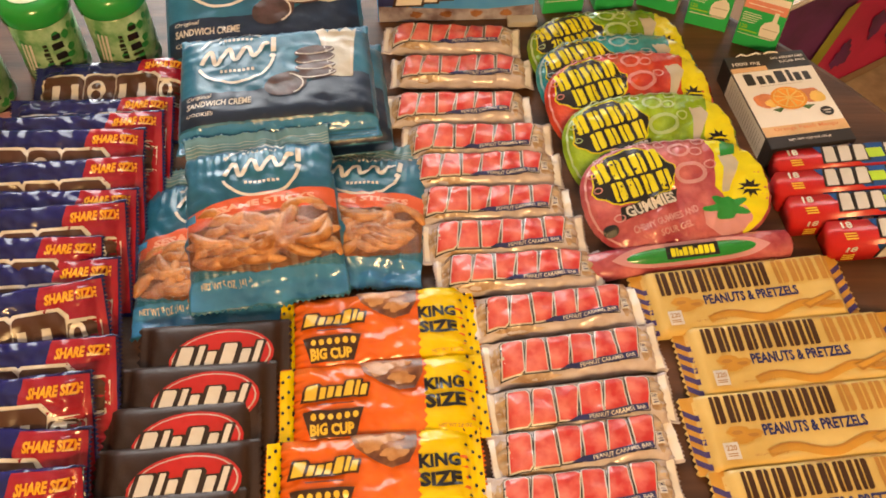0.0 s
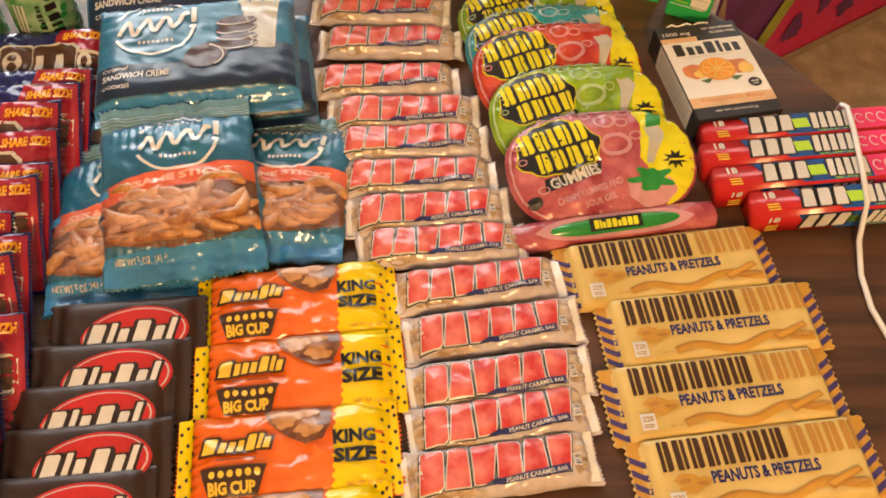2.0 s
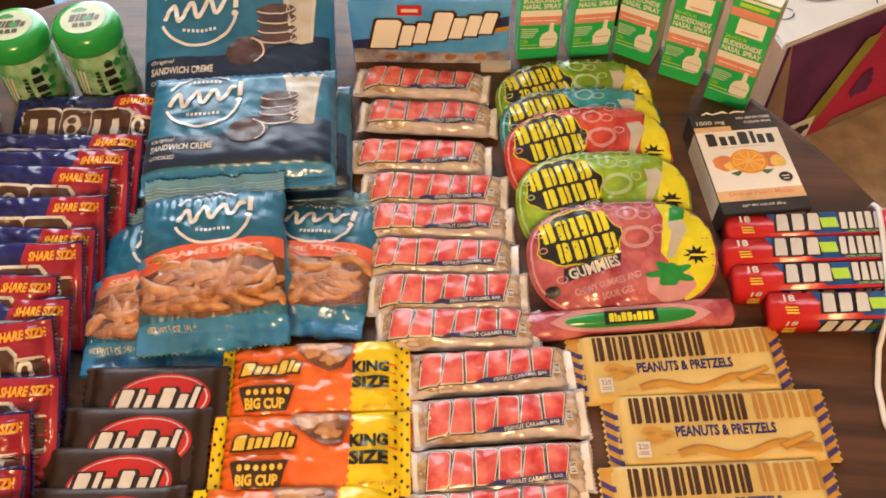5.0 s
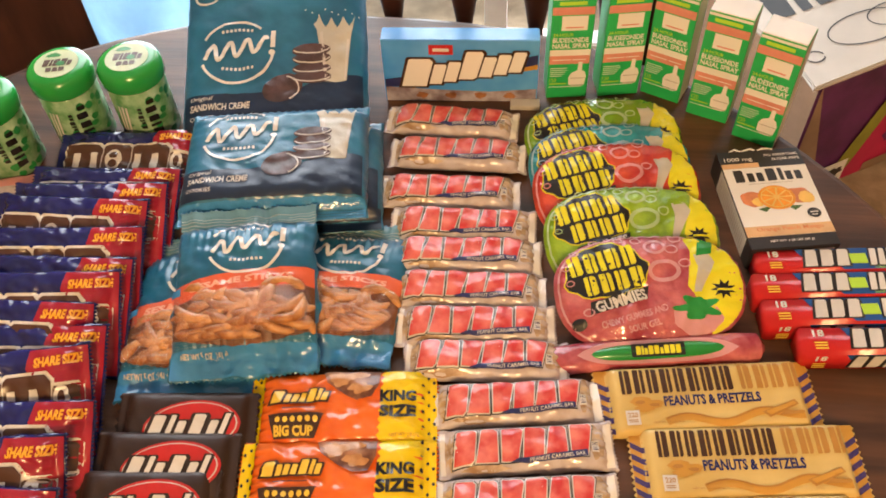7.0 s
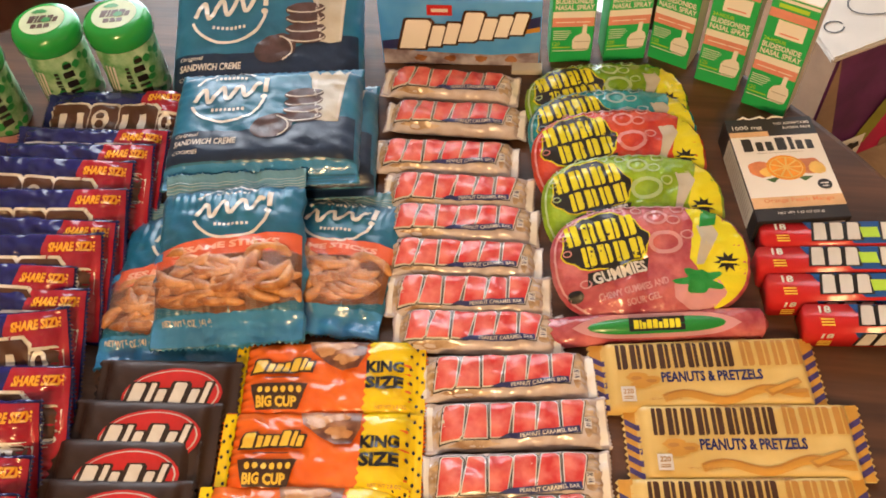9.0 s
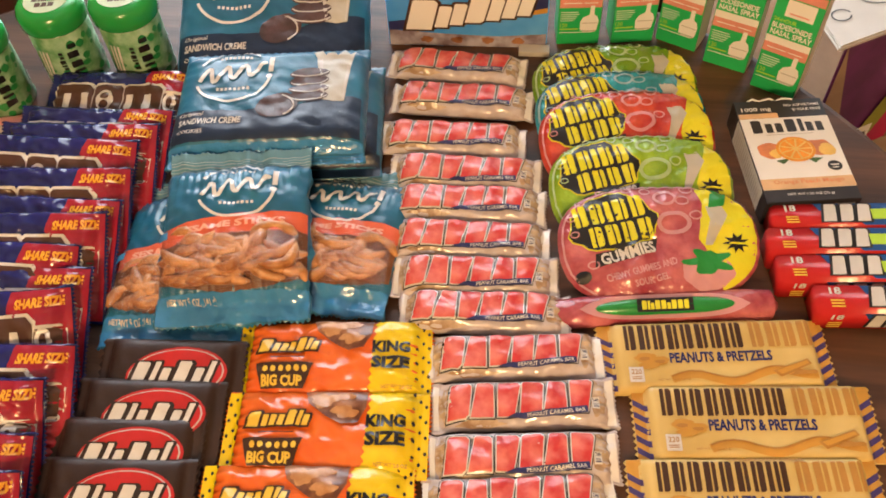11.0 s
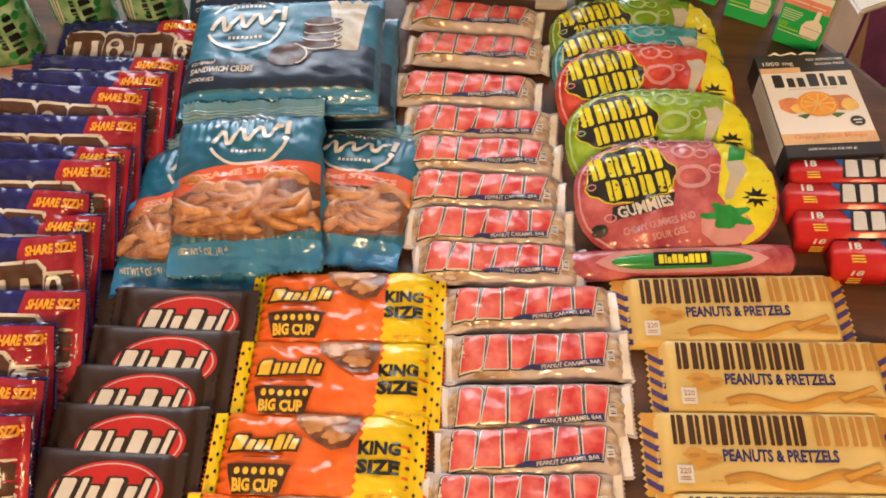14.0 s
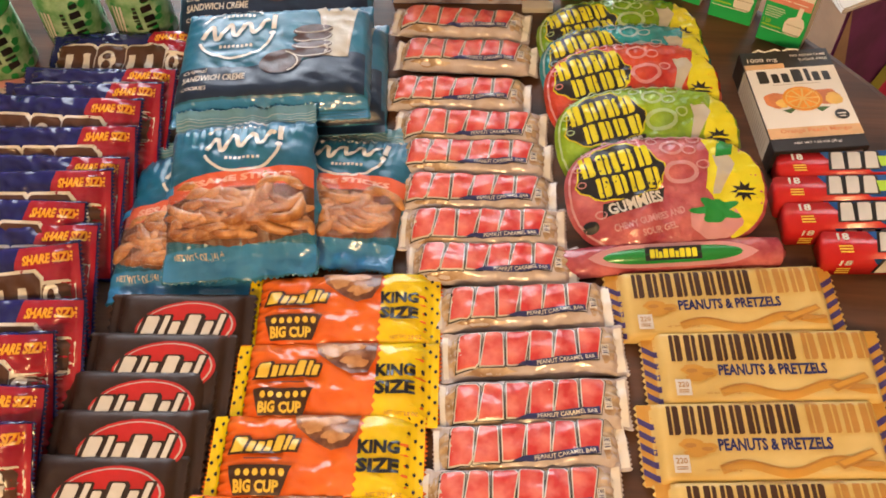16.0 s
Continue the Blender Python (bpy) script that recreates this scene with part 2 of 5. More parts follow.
def blob(cx, cy, rx, ry, seed, rough=0.2, n=26, turn=0.0):
    rnd = random.Random(seed)
    k1, k2, p1, p2 = rnd.choice((3, 4, 5)), rnd.choice((6, 7, 9)), rnd.random() * 6, rnd.random() * 6
    out = []
    for (x, y), k in zip(oval(0, 0, 1, 1, n), range(n)):
        a = 2 * math.pi * k / n
        f = 1 + rough * (0.6 * math.sin(k1 * a + p1) + 0.5 * math.sin(k2 * a + p2))
        c, s = math.cos(radians(turn)), math.sin(radians(turn))
        X, Y = x * f * rx, y * f * ry
        out.append((cx + c * X - s * Y, cy + s * X + c * Y))
    return out


def ribbon(points, width, taper=False):
    """Quads that follow a line on the sheet."""
    out, n = [], len(points)
    edges = []
    for i, (x, y) in enumerate(points):
        ax, ay = points[max(i - 1, 0)]
        bx, by = points[min(i + 1, n - 1)]
        d = math.hypot(bx - ax, by - ay) or 1
        w = width / 2 * (1 - 0.6 * i / n if taper else 1)
        nx, ny = -(by - ay) / d * w, (bx - ax) / d * w
        edges.append(((x + nx, y + ny), (x - nx, y - ny)))
    for (a, b), (c, d) in zip(edges, edges[1:]):
        out.append([b, d, c, a])
    return out


def arc(cx, cy, rx, ry, a0, a1, n=20):
    return [(cx + rx * math.cos(radians(a0 + (a1 - a0) * k / n)), cy + ry * math.sin(radians(a0 + (a1 - a0) * k / n))) for k in range(n + 1)]


def slabs(x0, y0, x1, y1, rhythm, slant=0.0, gap=0.12, grow=0.0, rise=0.0, squash=0.0, drop=0.0, split=0):
    """A row of plain blocks in place of a name mark. rhythm: a block for each sign, straight (b), narrow (i), low (s),
    wide (w), broader at its foot (n, x) or at its head (u)."""
    wide_of = {"i": 0.45, "s": 0.7, "w": 1.4}
    total = sum(wide_of.get(k, 1.0) for k in rhythm)
    out, x = [], x0
    for n, k in enumerate(rhythm):
        wide = (x1 - x0) * wide_of.get(k, 1.0) / total
        a, b = x + wide * gap / 2 - grow, x + wide * (1 - gap / 2) + grow
        f = (n + 0.5) / len(rhythm)
        low, high = y0 + rise * f - grow + drop * (n % 2), y1 + rise * f * (1 - squash) + grow
        if k in "s":
            high -= 0.28 * (y1 - y0)
        c = 0.16 * (b - a)
        lean = {"n": 0.1, "u": -0.1, "x": 0.04}.get(k, 0.0) * (b - a)
        out_low, out_high = 0.35 * max(0, lean) - max(0, -lean), 0.35 * max(0, -lean) - max(0, lean)
        foot = [(a - out_low, low), (b + out_low - c * (k == "b"), low), (b + out_low, low + c)]
        head = [(b + out_high, high - c), (b - c + out_high, high), (a + c * 0.4 - out_high, high), (a - out_high, high - c * 0.4)]
        if split and k not in "is":
            # two bars side by side instead of one block
            cut, half = a + (b - a) * (0.6 if n % 2 else 0.42), (b - a) * 0.07
            left = [foot[0], (cut - half, low), (cut - half, high), head[2], head[3]]
            right = [(cut + half, low), foot[1], foot[2], head[0], head[1], (cut + half, high)]
            out += [[(px + slant * (py - y0), py) for px, py in q] for q in (left, right)]
            x += wide
            continue
        out.append([(px + slant * (py - y0), py) for px, py in foot + head])
        x += wide
    return out


def words(text, x0, y0, x1, y1, turn=0.0, shear=0.0, bold=0.012):
    """Readable print, set in the built-in letters and fitted into a field: vertices and faces."""
    curve = bpy.data.curves.new("print", "FONT")
    curve.body, curve.resolution_u, curve.shear, curve.offset = text, 2, shear, bold
    ob = new("print", curve)
    mesh = bpy.data.meshes.new_from_object(ob.evaluated_get(bpy.context.evaluated_depsgraph_get()))
    co = np.array([v.co[:2] for v in mesh.vertices]) if len(mesh.vertices) else np.zeros((1, 2))
    faces = [tuple(p.vertices) for p in mesh.polygons]
    bpy.data.objects.remove(ob)
    bpy.data.meshes.remove(mesh)
    lo, hi = co.min(0), co.max(0)
    co = (co - (lo + hi) / 2) / np.maximum(hi - lo, 1e-6) * (x1 - x0, y1 - y0)
    c, s = math.cos(radians(turn)), math.sin(radians(turn))
    co = co @ np.array([[c, s], [-s, c]]) + ((x0 + x1) / 2, (y0 + y1) / 2)
    return [tuple(p) for p in co], faces


def decal(name, parent, material, shapes, surf, lift=0.0003, step=0.0035, label=""):
    """Print laid on a surface: shapes on the sheet (x, y), carried onto surf(x, y, lift)."""
    bm = bmesh.new()
    for shape in shapes:
        if isinstance(shape, tuple):
            vs = [bm.verts.new((x, y, 0)) for x, y in shape[0]]
            for f in shape[1]:
                if len(set(f)) > 2:
                    bm.faces.new([vs[i] for i in f])
        else:
            bm.faces.new([bm.verts.new((x, y, 0)) for x, y in shape])
    bmesh.ops.remove_doubles(bm, verts=bm.verts[:], dist=1e-6)
    bmesh.ops.triangulate(bm, faces=bm.faces[:])
    if step:
        for axis in (0, 1):
            lo, hi = min(v.co[axis] for v in bm.verts), max(v.co[axis] for v in bm.verts)
            for k in range(math.floor(lo / step) + 1, math.ceil(hi / step)):
                no = [0, 0, 0]
                no[axis] = 1
                co = [0, 0, 0]
                co[axis] = k * step
                bmesh.ops.bisect_plane(bm, geom=bm.verts[:] + bm.edges[:] + bm.faces[:], plane_co=co, plane_no=no, dist=1e-6)
    for f in bm.faces:
        if f.normal.z < 0:
            f.normal_flip()
    for v in bm.verts:
        v.co = surf(v.co.x, v.co.y, lift)
    return part(name, bm, material, parent, label)


def decals(name, parent, material, groups, surf, lift=0.0003, step=0.0035):
    """Print of several pieces, each a part of its own."""
    for shape in groups:
        decal(name, parent, material, shape if isinstance(shape[0], list) else [shape], surf, lift, step)


def pillow(L, W, T, fin=0.009, tip=0.018, power=3.0, crinkle=0.0008, seed=0, along="x", mid=0.4, loose=0.0):
    """A flow-wrapped pack: its height above the table at (x, y), with flat sealed ends."""
    def height(x, y):
        u, v = (x, y) if along == "x" else (y, x)
        e = max(0.0, min(1.0, (L / 2 - fin - abs(u)) / tip))
        e = math.sqrt(1 - (1 - e) ** 2)
        w = max(0.0, 1 - abs(v / (W / 2)) ** power) ** 0.5
        env = e * w
        n = 0.8 * noise.noise((x * 48, y * 60, seed * 7.3)) + 0.4 * noise.noise((x * 130, y * 130, seed * 3.1))
        n += 0.7 * (0.3 - 2.2 * abs(noise.noise((x * 70 + 0.6 * y * 70, y * 80, seed * 5.7))))
        folds = math.sin(v * 900 + 3 * noise.noise((v * 90, seed, 0))) * (1 - e) * e * 4
        z = T * mid + T * (1 - mid) * env + crinkle * (n * (0.35 + 0.65 * env) + 0.7 * folds * w)
        z += loose * (1 - e) * (noise.noise((x * 95, y * 40, seed)) + 0.6 * noise.noise((x * 40, y * 150, seed + 9)))
        return max(z, 0.0006), env
    return height


def pillow_body(name, height, L, W, T, material, parent, fin=0.009, along="x", mid=0.4, nu=54, nv=18, teeth=0.0012, ragged=0.03, seed=0):
    """Top and underside of a flow-wrapped pack in one mesh, with saw-cut ends."""
    bm = bmesh.new()
    sheets = []
    for side in (0, 1):
        rows = []
        for i in range(nu + 1):
            row = []
            for j in range(nv + 1):
                u, v = L * (i / nu - 0.5), W * (j / nv - 0.5) * 0.999
                v *= 1 + ragged * (noise.noise((u * 45, seed * 2.3, 3.0)) + 0.5 * noise.noise((u * 120, seed * 2.3, 8.0)) + 0.5 * abs(2 * i / nu - 1) ** 8)
                u *= 1 + 0.35 * ragged * noise.noise((v * 50, seed * 1.7, 5.0)) * abs(2 * i / nu - 1)
                if i in (0, nu):
                    u += (teeth if j % 2 else -teeth) * (1 if i else -1)
                x, y = (u, v) if along == "x" else (v, u)
                z, env = height(x, y)
                if side:
                    z = max(0.0, min(z - 0.0007, T * mid * (1 - env) - 0.0004))
                row.append(bm.verts.new((x, y, z)))
            rows.append(row)
        sheets.append(rows)
        for a, b in zip(rows, rows[1:]):
            for j in range(nv):
                q = (a[j], b[j], b[j + 1], a[j + 1])
                bm.faces.new(q if (side == 0) == (along == "x") else q[::-1])
    rim = lambda s: s[0] + [r[-1] for r in s[1:]] + s[-1][-2::-1] + [r[0] for r in s[-2:0:-1]]
    a, b = rim(sheets[0]), rim(sheets[1])
    for k in range(len(a)):
        n = (k + 1) % len(a)
        bm.faces.new((a[k], a[n], b[n], b[k]))
    bmesh.ops.recalc_face_normals(bm, faces=bm.faces[:])
    return part(name, bm, material, parent)


def on(height, thick=2.0):
    return lambda x, y, lift: (x, y, height(x, y)[0] + thick * lift)


def flat(z):
    return lambda x, y, lift: (x, y, z + lift)


def face(m):
    """The sheet x, y on the plane of a pose m, lift along its normal."""
    return lambda x, y, lift: m @ Vector((x, y, lift))


INSIDE = {"slogan": "banner", "calorie_count": "calorie_box", "calorie_text": "calorie_box", "mark": "mark_shadow", "badge_text": "badge", "badge_dots": "badge",
          "band_text": "band", "product_text": "lower_band", "creme_line": "cookie_picture", "glass_shade": "milk_glass", "cap_label": "cap", "cap_mark": "cap", "cap_leaf": "cap",
          "seal_line": "top_seal", "burst_bar": "burst", "barcode_bar": "barcode_panel", "side_bars": "side_panel", "flavour_text": "flavour_band", "seal_bars": "seal_badge",
          "cup_filling": "cup_picture", "nut_core": "nut_picture", "bar_gloss": "bar_picture", "swirl_line": "caramel_swirl", "mark_core": "mark_gap", "maker_bar": "maker_badge",
          "orange_pith": "orange_rim", "orange_segment": "orange_rim", "nozzle_cap": "nozzle", "white_bars": "white_band", "bottle_shadow": "bottle_picture", "splash": "splash_base",
          "size_text": "red_end", "mark_outline": "mark_shadow", "oval_line": "oval_rim", "oval": "oval_rim"}


def nest(ob):
    """Hangs each piece of print under the piece that it is printed on."""
    for child in list(ob.children):
        host = INSIDE.get(child.name.split(".")[0])
        hosts = [c for c in ob.children if c.name.split(".")[0] == host]
        if hosts:
            child.parent = hosts[0]
    return ob


def put(ob, m):
    ob.matrix_basis = m
    return ob


# ---- the room ----
FLOOR_Z = -0.75


def slab(name, x0, y0, z0, x1, y1, z1, material, bevel=0.0, label="", parent=None):
    bm = box_mesh(x1 - x0, y1 - y0, z1 - z0, bevel, base=False)
    bmesh.ops.translate(bm, verts=bm.verts[:], vec=((x0 + x1) / 2, (y0 + y1) / 2, (z0 + z1) / 2))
    ob = part(name, bm, material, parent, label, smooth=False)
    return ob


def structure(ob, label, category):
    return tagged(ob, label, category, kind="structure")


structure(slab("floor", -2.3, -2.3, FLOOR_Z - 0.08, 2.5, 3.6, FLOOR_Z, CARPET), "beige short-pile carpet floor of the room", "floor")
structure(slab("ceiling", -2.3, -2.3, 1.7, 2.5, 1.8, 1.8, CEILING), "off-white painted ceiling of the room", "ceiling")
structure(slab("wall_south", -2.3, -2.4, FLOOR_Z, 2.5, -2.3, 1.7, PLASTER), "warm beige painted room wall", "wall")
structure(slab("wall_west", -2.4, -2.3, FLOOR_Z, -2.3, 1.8, 1.7, PLASTER), "warm beige painted room wall", "wall")
structure(slab("wall_east", 2.5, -2.3, FLOOR_Z, 2.6, 1.8, 1.7, PLASTER), "warm beige painted room wall", "wall")
structure(slab("wall_north_left", -2.3, 1.7, FLOOR_Z, -0.95, 1.8, 1.7, PLASTER), "warm beige painted wall beside the glass door", "wall")
structure(slab("wall_north_right", 1.0, 1.7, FLOOR_Z, 2.5, 1.8, 1.7, PLASTER), "warm beige painted wall beside the glass door", "wall")
structure(slab("wall_north_top", -0.95, 1.7, 1.3, 1.0, 1.8, 1.7, PLASTER), "warm beige painted wall above the glass door", "wall")
door = structure(new("door_1"), "white-framed sliding glass door, bright with daylight", "door")
for x in (-0.95, -0.005, 0.95):
    slab("door_frame", x, 1.72, FLOOR_Z, x + 0.05, 1.78, 1.3, CARDWHITE, 0.004, parent=door)
for z in (FLOOR_Z, 1.24):
    slab("door_rail", -0.9, 1.722, z, 0.95, 1.778, z + 0.06, CARDWHITE, 0.004, parent=door)
GLASS = clear_film("door_glass", 0.04)
for x in (-0.9, 0.045):
    pane = slab("pane", x, 1.745, FLOOR_Z + 0.06, x + 0.9, 1.751, 1.24, GLASS, parent=door)
    pane.visible_shadow = False
structure(slab("backdrop", -3.5, 3.5, FLOOR_Z, 3.5, 3.55, 2.6, glow("daylight_haze", (0.86, 0.94, 1.0), 2.4)), "pale overexposed daylight beyond the door", "backdrop")

# ceiling lamp, over the table behind the camera
lamp = thing("ceiling_lamp", "warm white flush ceiling lamp with a round base", "lamp")
part("base", lathe([(0.001, 0), (0.13, 0), (0.13, -0.03), (0.11, -0.045), (0.001, -0.045)][::-1], 32), CARDWHITE, lamp)
put(lamp, pose(0.16, -1.75, 1.7))


def table():
    top = thing("dining_table", "dark brown varnished wooden oval table crowded with sweets", "table")
    cx, cy, a, b, p = -0.08, 0.0, 0.66, 0.887, 2.3
    def ring(off, z):
        out = []
        for k in range(96):
            t = 2 * math.pi * k / 96
            c, s = math.cos(t), math.sin(t)
            out.append((cx + (a + off) * abs(c) ** (2 / p) * (1 if c > 0 else -1), cy + (b + off) * abs(s) ** (2 / p) * (1 if s > 0 else -1), z))
        return out
    bm = grid_mesh([ring(-0.03, -0.03), ring(-0.006, -0.03), ring(0, -0.024), ring(0, -0.008), ring(-0.003, -0.002), ring(-0.009, 0)], closed_u=True)
    bm.verts.ensure_lookup_table()
    bm.faces.new(bm.verts[-96:])
    bm.faces.new(bm.verts[:96][::-1])
    part("tabletop", bm, WOOD, top, smooth=False)
    part("pedestal", lathe([(0.24, FLOOR_Z), (0.24, FLOOR_Z + 0.04), (0.08, FLOOR_Z + 0.1), (0.06, -0.4), (0.1, -0.12), (0.2, -0.03)], 28), DARKWOOD, top)
    for o in top.children:
        if o.name.startswith("pedestal"):
            o.location = (cx, cy, 0)
    return top


table()


# ---- peanut caramel bars ----
def caramel_bar(seed):
    L, W, T = 0.132, 0.037, 0.019
    bar = thing("candy_bar", "cream peanut caramel bar with blocky red lettering on the table", "candy bar", "row of peanut caramel bars")
    h = pillow(L, W, T, 0.0075, 0.015, 3.6, 0.0024, seed, loose=0.0042)
    pillow_body("wrapper", h, L, W, T, CREAM, bar, nu=64, nv=26, teeth=0.0007, ragged=0.1, seed=seed)
    on_film = on(h)
    s = lambda x, y, lift: on_film(x - 0.0015, y - 0.0012, lift)
    mark = dict(slant=0.12, rise=0.0035, squash=0.5)
    field = (-0.0545, -0.012, 0.048, 0.0145, "bnubnu")
    decals("peanut_picture", bar, PEANUT, [blob(-0.0545, 0.001, 0.006, 0.0135, seed), blob(0.0535, 0.003, 0.0075, 0.0135, seed + 3), blob(-0.03, -0.0145, 0.017, 0.0022, seed + 5), blob(0.02, 0.0155, 0.022, 0.0016, seed + 7)], s, 0.0002)
    decal("mark_shadow", bar, BLACK, slabs(*field, grow=0.0015, **mark), s, 0.0004)
    decal("mark_outline", bar, WHITE, slabs(*field, grow=0.0008, **mark), s, 0.0006)
    decals("mark", bar, RED, slabs(*field, gap=0.13, **mark), s, 0.0008)
    decal("banner", bar, NAVY, [[(-0.012, -0.0115), (0.003, -0.0125), (0.046, -0.0095), (0.0455, -0.0045), (0.004, -0.008), (-0.004, -0.0085)]], s, 0.001)
    decal("slogan", bar, WHITE, [words("PEANUT CARAMEL BAR", 0.003, -0.0103, 0.044, -0.0075, 4)], s, 0.0012)
    decals("end_film", bar, ENDFILM, [[(0.0585, -0.0165), (0.0648, -0.0172), (0.0648, 0.0172), (0.0595, 0.0165), (0.0575, 0.006), (0.0592, -0.004)], [(-0.0648, -0.0172), (-0.0608, -0.0165), (-0.0615, 0.0), (-0.0605, 0.0165), (-0.0648, 0.0172)]], on_film, 0.0004)
    decal("calorie_box", bar, WHITE, [rect(0.049, -0.0065, 0.0545, 0.002)], s, 0.0005)
    decal("calorie_count", bar, NAVY, [words("240", 0.0496, -0.001, 0.0539, 0.0013), rect(0.05, -0.0055, 0.0535, -0.0048), rect(0.05, -0.0035, 0.0535, -0.003)], s, 0.0007)
    return nest(bar)


CARAMEL = [(0.0315, 0.7005, -2.7), (0.041, 0.6565, -0.4), (0.038, 0.6065, 1.3), (0.0535, 0.5665, 0.5), (0.059, 0.532, 1.9), (0.065, 0.4945, 1.4), (0.073, 0.459, 3.3),
           (0.0835, 0.4255, 3.1), (0.110, 0.389, 7.0), (0.119, 0.3505, 7.7), (0.1215, 0.3105, 7.3), (0.121, 0.2785, 8.7), (0.1175, 0.2455, 6.9)]
models = [caramel_bar(k) for k in (1, 2, 4)]
for k, (x, y, turn) in enumerate(CARAMEL):
    m = pose(x, y, 0.0002, (k * 37 % 7) - 1, 0, turn)
    put(models[k], m) if k < 3 else copy_thing(models[k % 3], m)


# ---- gold pretzel bars ----
def pretzel_bar(seed):
    L, W, T = 0.170, 0.058, 0.012
    bar = thing("chocolate_bar", "pale gold peanut and pretzel bar with striped ends on the table", "candy bar", "column of gold pretzel bars")
    h = pillow(L, W, T, 0.0105, 0.005, 14, 0.0005, seed, mid=0.35)
    pillow_body("wrapper", h, L, W, T, GOLD, bar, nu=60, nv=24, ragged=0.012, seed=seed)
    s = on(h)
    stripes = [[(side * 0.0742, y), (side * 0.0842, y + 0.006), (side * 0.0842, y + 0.0105), (side * 0.0742, y + 0.0045)][:: side] for side in (-1, 1) for y in np.arange(-0.027, 0.018, 0.009)]
    decals("end_stripe", bar, STRIPE, stripes, s, 0.0005, 0.004)
    decals("end_band", bar, AMBER, [[(x - 0.005, -0.0285), (x + 0.005, -0.0285), (x + 0.005, 0.0285), (x - 0.005, 0.0285)] for x in (-0.0792, 0.0792)], s, 0.0003, 0.004)
    decals("mark", bar, BROWN, slabs(-0.067, 0.0035, 0.0225, 0.0245, "bbbbbbbib", gap=0.24, split=1), s, 0.0004)
    decals("second_mark", bar, GOLDINK, slabs(0.026, 0.0035, 0.0735, 0.0245, "bbbb", gap=0.24, split=1), s, 0.0004)
    decal("flavour_text", bar, NAVY, [words("PEANUTS & PRETZELS", -0.0345, -0.0078, 0.040, 0.0008, bold=0.035)], s, 0.0004)
    decal("top_text", bar, GOLDINK, [words("CARAMELIZED CREME", -0.02, 0.0255, 0.035, 0.0275)], s, 0.0004)
    decal("weight_text", bar, GOLDINK, [words("NET WT 1.4 OZ (39 g)", -0.045, -0.022, -0.022, -0.0202)], s, 0.0004)
    swirl = [(-0.035 + 0.105 * k / 20, -0.0205 + 0.0035 * math.sin(k * 0.55) + 0.004 * (k / 20) ** 2) for k in range(21)]
    decal("caramel_swirl", bar, AMBER, ribbon(swirl, 0.0065), s, 0.0003)
    decal("swirl_line", bar, GOLDINK, ribbon([(x, y + 0.0022) for x, y in swirl], 0.0012), s, 0.0006)
    decal("nut_picture", bar, AMBER, [blob(-0.052, -0.003, 0.008, 0.004, 5, 0.1), blob(-0.042, -0.0055, 0.007, 0.0035, 8, 0.1), blob(-0.05, -0.009, 0.0075, 0.003, 9, 0.1)], s, 0.0004)
    decal("nut_core", bar, GOLDINK, [blob(-0.053, -0.004, 0.004, 0.0016, 5, 0.1), blob(-0.042, -0.0065, 0.004, 0.0014, 8, 0.1)], s, 0.0006)
    decal("bar_picture", bar, GOLDINK, [[(0.038, -0.0165), (0.0645, -0.0075), (0.067, -0.0115), (0.043, -0.0215)], [(0.05, -0.02), (0.069, -0.0195), (0.069, -0.0165), (0.055, -0.0165)]], s, 0.0007)
    decal("bar_gloss", bar, AMBER, [[(0.0405, -0.0165), (0.0635, -0.009), (0.065, -0.0112), (0.0435, -0.0195)]], s, 0.0009)
    decal("calorie_box", bar, WHITE, [rect(-0.0655, -0.0225, -0.055, -0.0105)], s, 0.0007)
    decal("calorie_text", bar, GOLDINK, [words("220", -0.064, -0.0165, -0.0565, -0.0125)] + [rect(-0.064, y, -0.057, y + 0.0006) for y in (-0.019, -0.0205)], s, 0.0009)
    return nest(bar)


gold = pretzel_bar(3)
PRETZEL = [(0.2565, 0.4065, 7.6, 0.0003), (0.282, 0.3545, 6.2, 0.0003), (0.2785, 0.2985, 6.2, 0.0003), (0.290, 0.2435, 6.4, 0.0003)]
for k, (x, y, turn, z) in enumerate(PRETZEL):
    m = pose(x, y, z, 2, 0, turn)
    put(gold, m) if k == 0 else copy_thing(gold, m)


